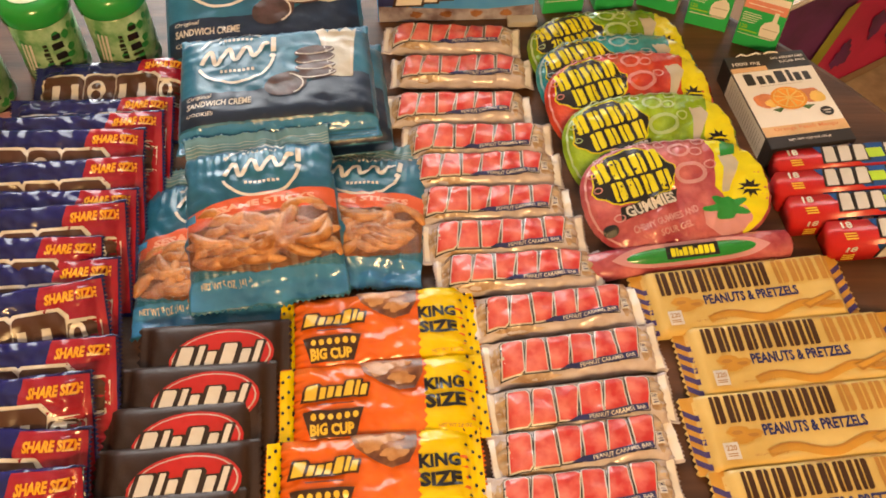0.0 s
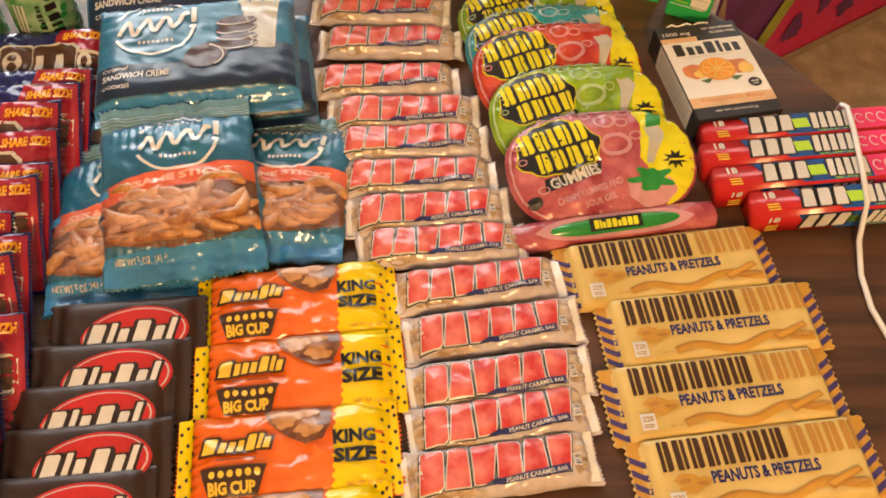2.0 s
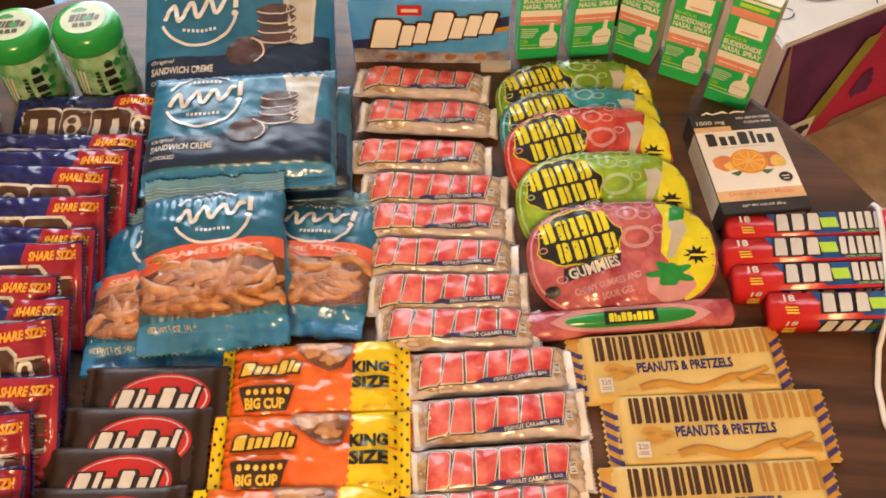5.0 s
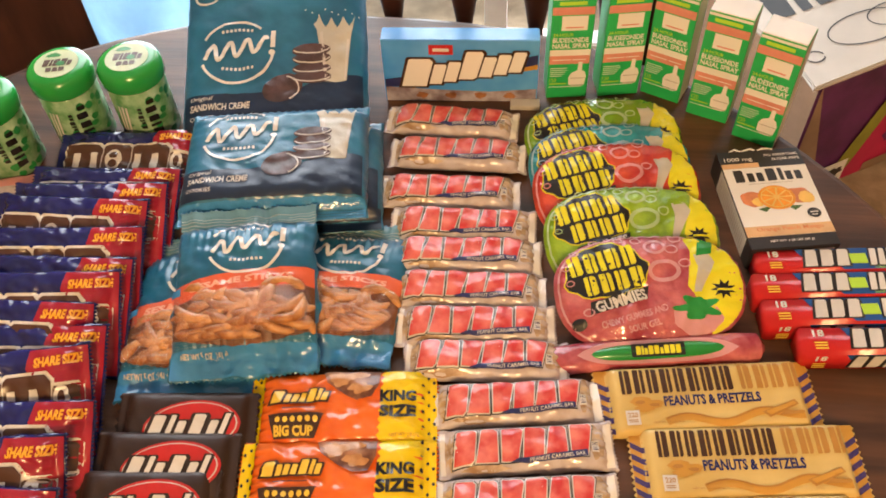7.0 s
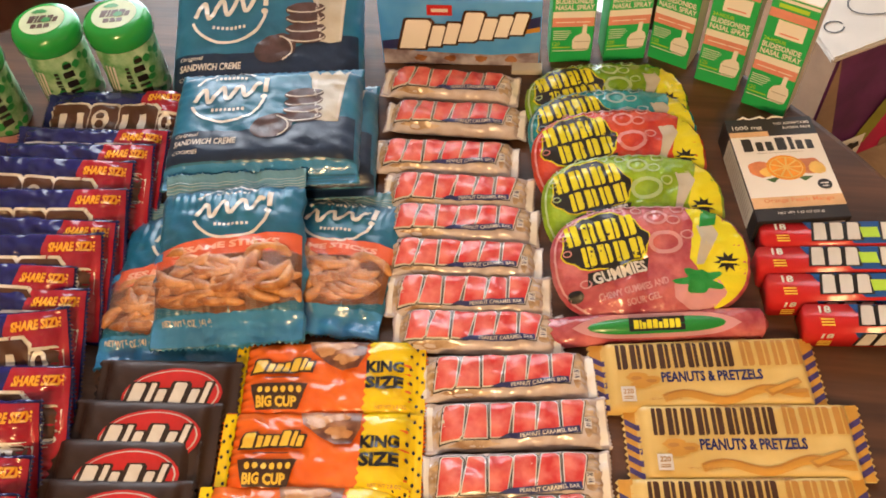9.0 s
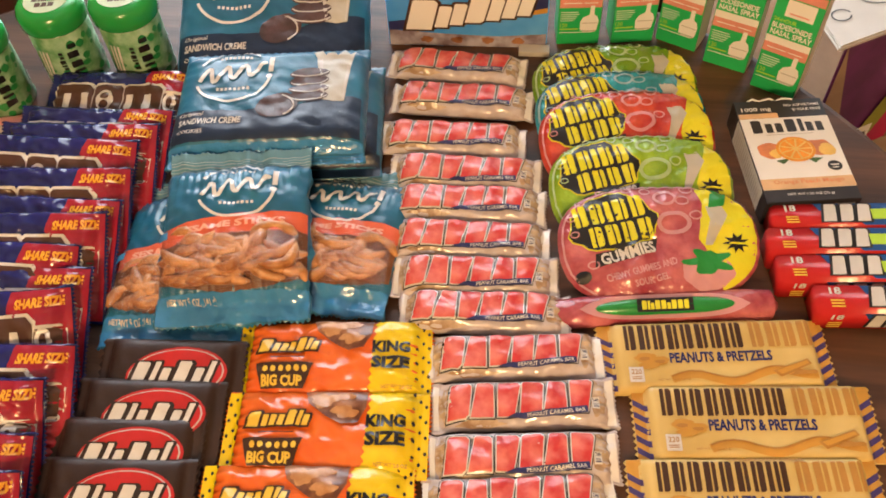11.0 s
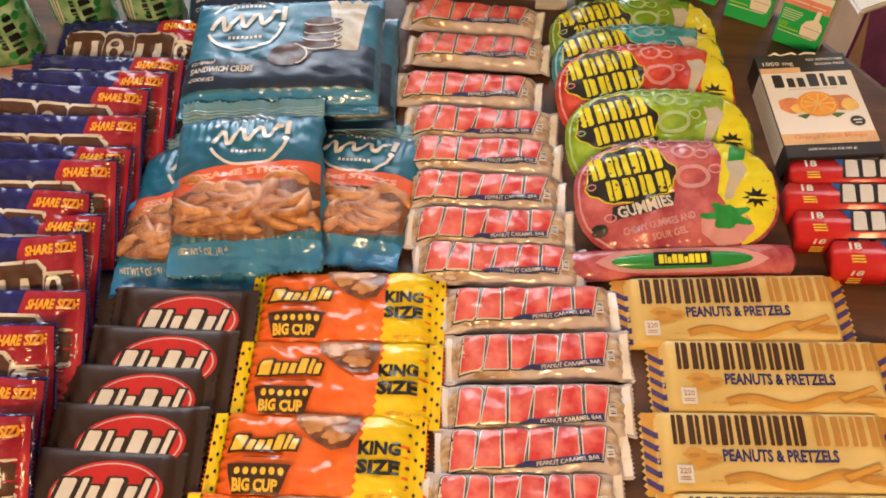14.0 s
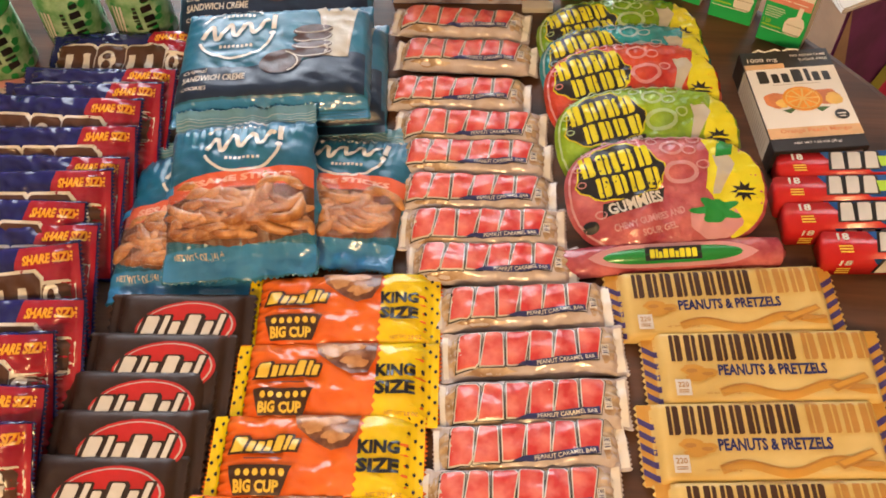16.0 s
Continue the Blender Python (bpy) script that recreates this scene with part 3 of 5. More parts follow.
# ---- orange peanut butter cups ----
def cup_pack(seed):
    L, W, T = 0.147, 0.064, 0.021
    pack = thing("peanut_butter_cups", "glossy orange and yellow peanut butter cup pack on the table", "candy pack", "column of peanut butter cup packs")
    h = pillow(L, W, T, 0.009, 0.018, 4, 0.0024, seed)
    pillow_body("wrapper", h, L, W, T, ORANGE, pack, nu=72, nv=40, ragged=0.05, seed=seed)
    s = on(h, 3.6)
    zig = [(0.03 + (0.0012 if k % 2 else -0.0012) + 0.004 * (k / 20 - 0.5), -0.0318 + 0.0636 * k / 20) for k in range(21)]
    decal("yellow_end", pack, YELLOW, [[(0.073, -0.0318), (0.073, 0.0318)] + zig[::-1]], s, 0.0003)
    decal("yellow_seal", pack, YELLOW, [rect(-0.073, -0.0315, -0.0625, 0.0315)], s, 0.0003)
    dots = [oval(side * (0.0625 + 0.0042 * (k * 2 % 3)), -0.029 + 0.0039 * k, 0.0012, 0.0014, 8) for side in (-1, 1) for k in range(16)]
    decals("seal_dot", pack, BLACK, dots, s, 0.0006, 0)
    decal("size_text", pack, BLACK, [words("KING", 0.0295, 0.001, 0.0575, 0.0108, bold=0.05), words("SIZE", 0.0295, -0.012, 0.0575, -0.0018, bold=0.05)], s, 0.0007)
    decal("weight_text", pack, GOLDINK, [words("NET WT 2.8 OZ", 0.037, -0.0265, 0.06, -0.024)], s, 0.0007)
    decal("cup_picture", pack, CHOC, [[(-0.016, 0.0305), (0.0295, 0.0305), (0.029, 0.016), (0.023, 0.006), (0.012, 0.0035), (0.001, 0.009), (-0.012, 0.019)]], s, 0.0005)
    decal("cup_filling", pack, FILLING, [blob(-0.001, 0.0215, 0.0095, 0.006, 4, 0.25), blob(0.014, 0.013, 0.009, 0.0045, 7, 0.25), blob(0.013, 0.025, 0.008, 0.003, 9, 0.2)], s, 0.0007)
    mark = dict(slant=0.25, rise=0.0018)
    decal("mark_shadow", pack, BROWN, slabs(-0.0565, 0.001, -0.0115, 0.0118, "wsssxis", grow=0.0013, gap=0.08, **mark), s, 0.0006)
    decals("mark", pack, SHAREYEL, slabs(-0.0565, 0.001, -0.0115, 0.0118, "wsssxis", gap=0.26, **mark), s, 0.0008)
    decal("badge", pack, BROWN, [[(-0.0505, -0.0265), (-0.0195, -0.0265), (-0.013, -0.0075), (-0.056, -0.0075)]], s, 0.0006)
    decal("badge_text", pack, SHAREYEL, [words("BIG CUP", -0.0505, -0.0252, -0.0205, -0.0172, bold=0.05)], s, 0.0008)
    decal("badge_dots", pack, SHAREYEL, [oval(-0.048 + 0.0058 * k, -0.0125, 0.002, 0.0024, 12) for k in range(6)], s, 0.0008, 0)
    decal("small_print", pack, BROWN, [rect(-0.045, -0.0035, -0.02, -0.0027)], s, 0.0007)
    return nest(pack)


cups = [cup_pack(k) for k in (2, 5)]
for k, (x, y, turn) in enumerate([(-0.024, 0.372, 6.0), (-0.0185, 0.3125, 5.3), (-0.0215, 0.2555, 5.0), (-0.024, 0.198, 5.0)]):
    m = pose(x, y, 0.0003 + 0.0004 * k, 3, 0, turn)
    put(cups[k], m) if k < 2 else copy_thing(cups[k % 2], m)


# ---- dark wafer bars ----
def wafer_bar(seed):
    L, W, T = 0.11, 0.064, 0.013
    bar = thing("wafer_bar", "dark brown wafer bar with a red oval mark, overlapping the next", "candy bar", "overlapping dark wafer bars")
    h = pillow(L, W, T, 0.008, 0.01, 6, 0.0009, seed)
    pillow_body("wrapper", h, L, W, T, DARKFILM, bar, nu=50, nv=22)
    s = on(h)
    decal("oval_rim", bar, KRED, [oval(0.0065, 0.003, 0.0375, 0.021, turn=6)], s, 0.0004)
    decal("oval_line", bar, CREME, [oval(0.0065, 0.003, 0.0356, 0.0193, turn=6)], s, 0.0006)
    decal("oval", bar, KRED, [oval(0.0065, 0.003, 0.0346, 0.0184, turn=6)], s, 0.0008)
    mark = dict(slant=0.3, rise=0.002)
    field = (-0.0295, -0.006, 0.0325, 0.0115, "bisbsi")
    decal("mark_shadow", bar, DARKFILM, slabs(*field, grow=0.0012, gap=0.1, **mark), s, 0.001)
    decals("mark", bar, WHITE, slabs(*field, gap=0.36, **mark), s, 0.0012)
    return nest(bar)


wafer = wafer_bar(6)
for k, (x, y, turn) in enumerate([(-0.1425, 0.343, 4.5), (-0.1485, 0.308, 4.0), (-0.1555, 0.277, 5.0), (-0.1525, 0.2465, 5.0), (-0.1575, 0.213, 4.5)]):
    m = pose(x, y, 0.006 + 0.0006 * (k % 2), 13, 0, turn)
    put(wafer, m) if k == 0 else copy_thing(wafer, m)


# ---- blue sharing bags ----
def sharing_bag(seed):
    L, W, T = 0.142, 0.088, 0.0165
    bag = thing("candy_bag", "shiny dark blue candy bag with red end, leaning on another", "candy bag", "leaning row of blue candy bags")
    h = pillow(L, W, T, 0.008, 0.02, 3.5, 0.003, seed)
    pillow_body("wrapper", h, L, W, T, BLUEFILM, bag, nu=72, nv=60, ragged=0.045, seed=seed)
    s = on(h, 3.0)
    decal("red_end", bag, BAGRED, [[(0.0695, -0.0425), (0.0695, 0.0428), (0.027, 0.0428), (0.0245, 0.028), (0.033, 0.006), (0.05, -0.02), (0.056, -0.0425)]], s, 0.0005, 0.0025)
    decal("size_text", bag, SIZEINK, [words("SHARE SIZE", 0.0305, 0.0295, 0.0655, 0.0372, 2, 0.2, 0.05)], s, 0.0008)
    field = (-0.06, -0.011, 0.062, 0.0235, "wbws")
    decal("mark_outline", bag, WHITE, slabs(*field, grow=0.0026, gap=0.03, slant=0.05), s, 0.0006)
    decals("mark", bag, LETTERBROWN, slabs(*field, gap=0.03, slant=0.05), s, 0.0009)
    decal("mark_gap", bag, WHITE, [rect(x, -0.012, x + 0.0065, 0.013) for x in (-0.0485, -0.0315, 0.0095, 0.0265)] + [oval(-0.01, 0.0065, 0.008, 0.011), oval(0.051, 0.0045, 0.006, 0.01)], s, 0.0012)
    decals("mark_core", bag, LETTERBROWN, [oval(-0.01, 0.0105, 0.004, 0.004), oval(-0.01, 0.0015, 0.0045, 0.004), oval(0.051, 0.0045, 0.003, 0.006)], s, 0.0014)
    return nest(bag)


bags = [sharing_bag(k) for k in (1, 4, 9)]
BAGS = [(-0.2765, 0.652, 15, 4.5), (-0.281, 0.593, 22, 2.5), (-0.283, 0.565, 28, 4.0), (-0.295, 0.545, 30, 0.5), (-0.287, 0.509, 31, 4.5), (-0.287, 0.479, 29, 2), (-0.289, 0.457, 34, 5),
        (-0.303, 0.431, 31, 1), (-0.286, 0.41, 28, 4), (-0.286, 0.379, 33, 12), (-0.272, 0.342, 28, 5), (-0.28, 0.308, 33, 6), (-0.276, 0.275, 29, 1), (-0.27, 0.243, 32, 5)]
for k, (x, y, tilt, turn) in enumerate(BAGS):
    c, s_ = math.cos(radians(tilt)), math.sin(radians(tilt))
    m = pose(x, y - 0.044 * c + 0.012 * s_ - 0.002, 0.044 * s_ - 0.004, tilt, 0, turn)
    put(bags[k], m) if k < 3 else copy_thing(bags[k % 3], m)


# ---- the house-brand mark, as plain strokes ----
def round_mark(cx, cy, r, squash=1.0):
    """Two arcs, a looping stroke and a bar with a dot."""
    wave = [(-0.86 + 1.66 * k / 60, -0.02 + 0.26 * k / 60 + 0.27 * math.sin(k / 60 * 7 * math.pi - 0.6) * (1.05 - 0.25 * k / 60)) for k in range(61)]
    out = ribbon([(cx + r * (x + 0.16 * y), cy + r * squash * y) for x, y in wave], r * 0.115)
    out += ribbon(arc(cx, cy, r, r * squash, 48, 152), r * 0.07) + ribbon(arc(cx, cy, r, r * squash, 200, 352), r * 0.08)
    out += [rect(cx + r * 0.93, cy + r * 0.1, cx + r * 1.06, cy + r * 0.62, r * 0.02), oval(cx + r * 0.97, cy - r * 0.06, r * 0.09, r * 0.09, 10)]
    out += [rect(cx + r * x, cy - r * squash * 0.6 + r * 0.16 * x * x, cx + r * (x + 0.07), cy - r * squash * 0.5 + r * 0.16 * x * x) for x in np.arange(-0.4, 0.45, 0.115)]
    out += [rect(cx + r * x, cy + r * squash * 0.68 - r * 0.2 * x * x, cx + r * (x + 0.07), cy + r * squash * 0.77 - r * 0.2 * x * x) for x in np.arange(-0.42, 0.45, 0.115)]
    return out


# ---- cookie packs ----
def cookie_pack(seed, name_label, extra=0.0, seal=True):
    L, W, T = 0.168, 0.140 + extra, 0.032
    pack = thing("cookie_pack", name_label, "cookie pack", "pile of teal cookie packs")
    h = pillow(W, L, T, 0.012, 0.016, 7, 0.0014, seed, along="y")
    pillow_body("wrapper", h, W, L, T, TEAL, pack, along="y", nu=46, nv=48, teeth=0.0008)
    on_film = on(h)
    s = lambda x, y, lift: on_film(x, y - extra / 2, lift)
    decal("lower_band", pack, DEEPTEAL, [[(-0.08, -0.052), (0.08, -0.052), (0.08, -0.006), (0.05, -0.008), (0.02, -0.02), (-0.02, -0.0215), (-0.08, -0.0195)]], s, 0.0004)
    decal("brand_mark", pack, WHITE, round_mark(-0.033, 0.021, 0.033, 0.95), s, 0.0007)
    decal("product_text", pack, CREME, [words("Original", -0.074, -0.0275, -0.053, -0.0225, 0, 0.2), words("SANDWICH CREME", -0.074, -0.0365, -0.02, -0.0298, 0, 0.1, 0.025), words("COOKIES", -0.074, -0.0455, -0.052, -0.0415)], s, 0.0008)
    rim = [(0.037 + 0.038 * k / 14, 0.046 + (0.011 if k % 4 == 2 else 0.004 if k % 2 else 0.0) - 0.004 * math.sin(math.pi * k / 14)) for k in range(15)]
    glass = [(0.046, -0.013), (0.056, -0.0145), (0.066, -0.013), (0.0705, 0.032), (0.0725, 0.043)] + rim[::-1] + [(0.04, 0.04), (0.0425, 0.02)]
    decal("milk_glass", pack, MILK, [glass], s, 0.0006)
    decal("glass_shade", pack, CREME, [[(0.0465, -0.012), (0.0495, -0.0125), (0.0455, 0.038), (0.0425, 0.036)], [(0.064, -0.012), (0.0655, -0.0115), (0.0695, 0.03), (0.067, 0.03)]], s, 0.0008)
    decal("milk_drops", pack, WHITE, [oval(0.03 + 0.006 * k, 0.061 - 0.003 * (k % 3), 0.0008, 0.0008, 8) for k in range(9)], s, 0.0006, 0)
    stack = [oval(0.035, 0.021 - 0.0095 * k + (0.001 if k % 2 else 0), 0.0175, 0.0065) for k in range(4)]
    decal("cookie_picture", pack, COOKIE, [oval(0.009, -0.018, 0.0185, 0.0135, turn=20)] + [[(a, b - 0.002) for a, b in q] for q in stack], s, 0.0008)
    decal("creme_line", pack, CREME, sum((ribbon(arc(0.035, 0.0215 - 0.0095 * k, 0.0172, 0.0062, 200, 345), 0.0012) for k in range(4)), []) + ribbon(arc(0.007, -0.0185, 0.0165, 0.0125, -60, 70), 0.0014), s, 0.0011)
    if extra:
        decal("reseal_tab", pack, WHITE, ribbon(arc(-0.062, 0.083, 0.011, 0.009, 150, 400, 16), 0.002) + [rect(-0.068, 0.08, -0.056, 0.0825)], s, 0.0006)
    if seal:
        decal("seal_strip", pack, TEALLIGHT, [rect(-0.0825, -0.0695, 0.0825, -0.0535)], s, 0.0004)
        decals("seal_crease", pack, TEAL, [rect(-0.081, y, 0.081, y + 0.0009) for y in (-0.0675, -0.0645, -0.0615, -0.0585)], s, 0.0007)
    else:
        decal("front_band", pack, DEEPTEAL, [rect(-0.0825, -0.0695, 0.0825, -0.0515)], s, 0.0004)
    return nest(pack)


under = cookie_pack(2, "teal cookie pack lying flat under another on the table", seal=False)
put(under, pose(-0.111, 0.611, 0.0, 0, 0, 8))
upper = cookie_pack(5, "teal cookie pack lying on top of another pack")
put(upper, pose(-0.121, 0.601, 0.029, 1, 0, 8))
back = cookie_pack(7, "teal cookie pack tilted up behind the pile", 0.045)
put(back, pose(-0.152, 0.748, 0.032, 20, 0, 8) @ Matrix.Scale(1.1, 4))


# ---- sesame stick bags ----
def stick_mesh(seed):
    rnd = random.Random(seed)
    bend = rnd.uniform(0.1, 0.35) * rnd.choice((-1, 1))
    n = 7
    pts = [(0.036 * (k / n - 0.5), bend * 0.034 * (1 - (2 * k / n - 1) ** 2), 0.0008 * math.sin(k)) for k in range(n + 1)]
    bm = tube(pts, lambda f: 0.0053 * max(0.3, 1 - (2 * f - 1) ** 6) * (0.9 + 0.15 * math.sin(9 * f + seed)), 8)
    mesh = bpy.data.meshes.new("stick")
    bm.to_mesh(mesh)
    bm.free()
    mesh.materials.append(STICK)
    mesh.shade_smooth()
    return mesh


STICKS = [stick_mesh(k) for k in range(5)]


def sesame_bag(seed, label, W=0.118, T=0.03, short=1.0):
    L = 0.168
    bag = thing("snack_bag", label, "snack bag", "teal sesame stick bags")
    h = pillow(L, W, T, 0.02, 0.05, 2.6, 0.002, seed, along="y", mid=0.3, loose=0.0045)
    pillow_body("wrapper", h, L, W, T, TEAL, bag, along="y", nu=56, nv=56, ragged=0.06, seed=seed)
    s = on(h, 3.2)
    e = W / 2 - 0.0006
    decal("top_seal", bag, SEALFILM, [rect(-e, 0.064, e, 0.0825)], s, 0.0004, 0.004)
    decal("seal_line", bag, LITCRIMP, [rect(-e + 0.001, y, e - 0.001, y + 0.0008) for y in (0.0665, 0.0695, 0.0725, 0.0755, 0.0785)], s, 0.0007)
    decal("bottom_seal", bag, TEALLIGHT, [rect(-e, -0.0825, e, -0.058)], s, 0.0004)
    decal("brand_mark", bag, WHITE, round_mark(0.002, 0.033, 0.0305, 0.9), s, 0.0007)
    bow = lambda x, y: (x, y - 0.012 - 0.7 * x * x + 0.09 * x)
    xs = np.linspace(-e + 0.001, e - 0.001, 15)
    decal("band", bag, CORAL, [[bow(x, 0.001) for x in xs] + [bow(x, 0.0195) for x in xs[::-1]]], s, 0.0006)
    label_print = words("SESAME STICKS", -0.042, 0.0065, 0.042, 0.0135, bold=0.05)
    decal("band_text", bag, CORALTEXT, [([bow(x, y) for x, y in label_print[0]], label_print[1])], s, 0.0009)
    # backing sheet whose dark colour makes the shaded gaps between sticks
    decal("window_back", bag, GAPSHADE, [[(x, -0.058 + 3 * x * x) for x in xs] + [bow(x, 0.001) for x in xs[::-1]]], s, 0.0004)
    rnd = random.Random(seed)
    spots = [(x + rnd.uniform(-0.006, 0.006), y + rnd.uniform(-0.003, 0.003)) for y in np.arange(-0.042, -0.012, 0.0052) for x in np.linspace(-0.036, 0.036, 6)]
    for k, (x, y) in enumerate(spots):
        x, y = x * (W / 0.118), y - 0.6 * x * x + 0.05 * x
        ob = new("sesame_stick", STICKS[k % 5])
        ob.parent = bag
        slope = math.degrees(math.atan2(h(x + 0.008, y)[0] - h(x - 0.008, y)[0], 0.016))
        ob.matrix_basis = pose(x, y, h(x, y)[0] - 0.0008 + 0.0022 * rnd.random(), 0, -slope + rnd.uniform(-4, 4), rnd.gauss(14, 26))
    decal("film_window", bag, CLEAR, [[(-e + 0.003, -0.06), (e - 0.003, -0.06), (e - 0.003, -0.01), (-e + 0.003, -0.016)]], s, 0.0028)
    decal("mark_patch", bag, TEALLIGHT, [rect(-e + 0.001, -0.013, -e + 0.01, -0.006)], s, 0.0026)
    decal("weight_text", bag, CREME, [words("NET WT 5 OZ (141 g)", -0.05, -0.0665, -0.012, -0.0615, bold=0.03)], s, 0.0008)
    for ob in bag.children:
        ob.matrix_basis = Matrix.Diagonal((1, short, 1, 1)) @ ob.matrix_basis
    return nest(bag)


put(sesame_bag(3, "teal bag of sesame sticks lying partly under another bag", 0.112, 0.022), pose(-0.163, 0.4545, 0.0005, 0, 0, 6))
put(sesame_bag(8, "teal bag of sesame sticks lying beside another bag", 0.112, 0.022, 0.9), pose(-0.047, 0.489, 0.0005, 0, 0, -2))
put(sesame_bag(5, "teal bag of sesame sticks lying over two others", short=0.925), pose(-0.1180, 0.4650, 0.0265, 11, 0, 9.5))


# ---- gum bottles ----
def gum_bottle(seed):
    bottle = thing("gum_bottle", "pale green gum bottle with a bright green cap", "gum bottle", "green gum bottles")
    R = 0.0285
    part("body", lathe([(0.02, 0), (R - 0.003, 0.0005), (R, 0.004), (R, 0.066), (R - 0.003, 0.07), (0.02, 0.0705)], 40), BOTTLE, bottle)
    part("cap", lathe([(0.02, 0.069), (R + 0.001, 0.069), (R + 0.0025, 0.071), (R + 0.0025, 0.083), (R, 0.0885), (R - 0.004, 0.0905), (0.02, 0.091)], 40), GREENCAP, bottle)
    decal("cap_label", bottle, CAPLABEL, [oval(0, 0, 0.0205, 0.0205, 32)], flat(0.0912), 0.0003, 0)
    decals("cap_mark", bottle, BROWN, slabs(-0.014, -0.004, 0.014, 0.006, "uibbs", slant=0.2) + slabs(-0.009, -0.012, 0.009, -0.006, "bnb"), flat(0.0916), 0.0002, 0)
    decal("cap_leaf", bottle, BOTTLEGREEN, [blob(-0.004, 0.012, 0.007, 0.003, seed), blob(0.004, -0.001, 0.004, 0.0035, seed + 2)], flat(0.0916), 0.0004, 0)
    def round_wall(x, y, lift):
        a = x / R - math.pi / 2
        return ((R + lift) * math.cos(a), (R + lift) * math.sin(a), y)
    rnd = random.Random(seed)
    leaves = [blob(rnd.uniform(-0.085, 0.085), rnd.uniform(0.007, 0.062), rnd.uniform(0.002, 0.0055), rnd.uniform(0.002, 0.005), seed + k, 0.12, 14) for k in range(46)]
    decal("leaf_print", bottle, BOTTLEGREEN, leaves, round_wall, 0.0004, 0.004)
    decal("stripe_print", bottle, WHITE, [ribbon([(-0.022 + 0.004 * k, 0.02), (-0.018 + 0.004 * k, 0.052)], 0.0022)[0] for k in range(3)], round_wall, 0.0005, 0.004)
    sideways = [[(-y, x) for x, y in q] for q in slabs(0.014, -0.018, 0.06, -0.008, "uibbs", gap=0.35)]
    small = [[(-y, x) for x, y in q] for q in slabs(0.024, -0.004, 0.052, 0.001, "nsibss", gap=0.3)]
    decals("mark", bottle, BLACK, sideways + small, round_wall, 0.0008, 0.004)
    return nest(bottle)


gum = gum_bottle(3)
put(gum, pose(-0.342, 0.672, 0, 0, 0, 12))
copy_thing(gum, pose(-0.277, 0.685, 0, 0, 0, 12))
copy_thing(gum, pose(-0.401, 0.628, 0, 0, 0, 22))


# ---- boxes ----
def upright(w, d):
    """The sheet of the front of an upright box: x across, y up."""
    return face(pose(0, -d / 2, 0, 90, 0, 0))


def chocolate_box():
    w, d, tall = 0.156, 0.02, 0.079
    ob = thing("candy_box", "blue upright carton of chocolate candy with a slanted white mark", "candy box")
    part("carton", box_mesh(w, d, tall, 0.0008), GOOBLUE, ob, smooth=False)
    s = upright(w, d)
    decal("candy_picture", ob, MAUVE, [[(-0.077, 0.001), (0.077, 0.001), (0.077, 0.018), (0.03, 0.014), (-0.02, 0.016), (-0.077, 0.02)]], s, 0.0003, 0)
    decal("blue_band", ob, GOOBLUE, [[(-0.01, 0.022), (0.077, 0.03), (0.077, 0.045), (-0.01, 0.029)]], s, 0.0006, 0)
    decal("orange_band", ob, AMBER, [[(-0.05, 0.018), (0.077, 0.044), (0.077, 0.053), (-0.05, 0.024)]], s, 0.0008, 0)
    decal("dark_band", ob, NAVY, [[(-0.077, 0.02), (-0.03, 0.022), (0.077, 0.05), (0.077, 0.062), (0.02, 0.046), (-0.077, 0.03)]], s, 0.001, 0)
    mark = dict(slant=0.25, rise=0.022)
    field = (-0.062, 0.02, 0.056, 0.055, "wssbsss")
    decal("mark_shadow", ob, BROWN, slabs(*field, grow=0.0022, gap=0.05, **mark), s, 0.0014, 0)
    decals("mark", ob, CARDWHITE, slabs(*field, gap=0.1, **mark), s, 0.0016, 0)
    decal("maker_badge", ob, KRED, [rect(-0.031, 0.062, -0.007, 0.074)], s, 0.0014, 0)
    decal("maker_bar", ob, WHITE, [rect(-0.027, 0.066, -0.011, 0.07)], s, 0.0017, 0)
    decal("candy_highlight", ob, CHOC, [blob(-0.04 + 0.03 * k, 0.009, 0.006, 0.004, k, 0.2) for k in range(4)], s, 0.0006, 0)
    tab = part("tab", box_mesh(0.03, 0.012, 0.006, 0.0005), CARDGREY, ob, smooth=False)
    tab.location = (0.066, -0.017, 0)
    return nest(ob)


put(chocolate_box(), pose(0.036, 0.753, 0, 0, 0, 2.5))


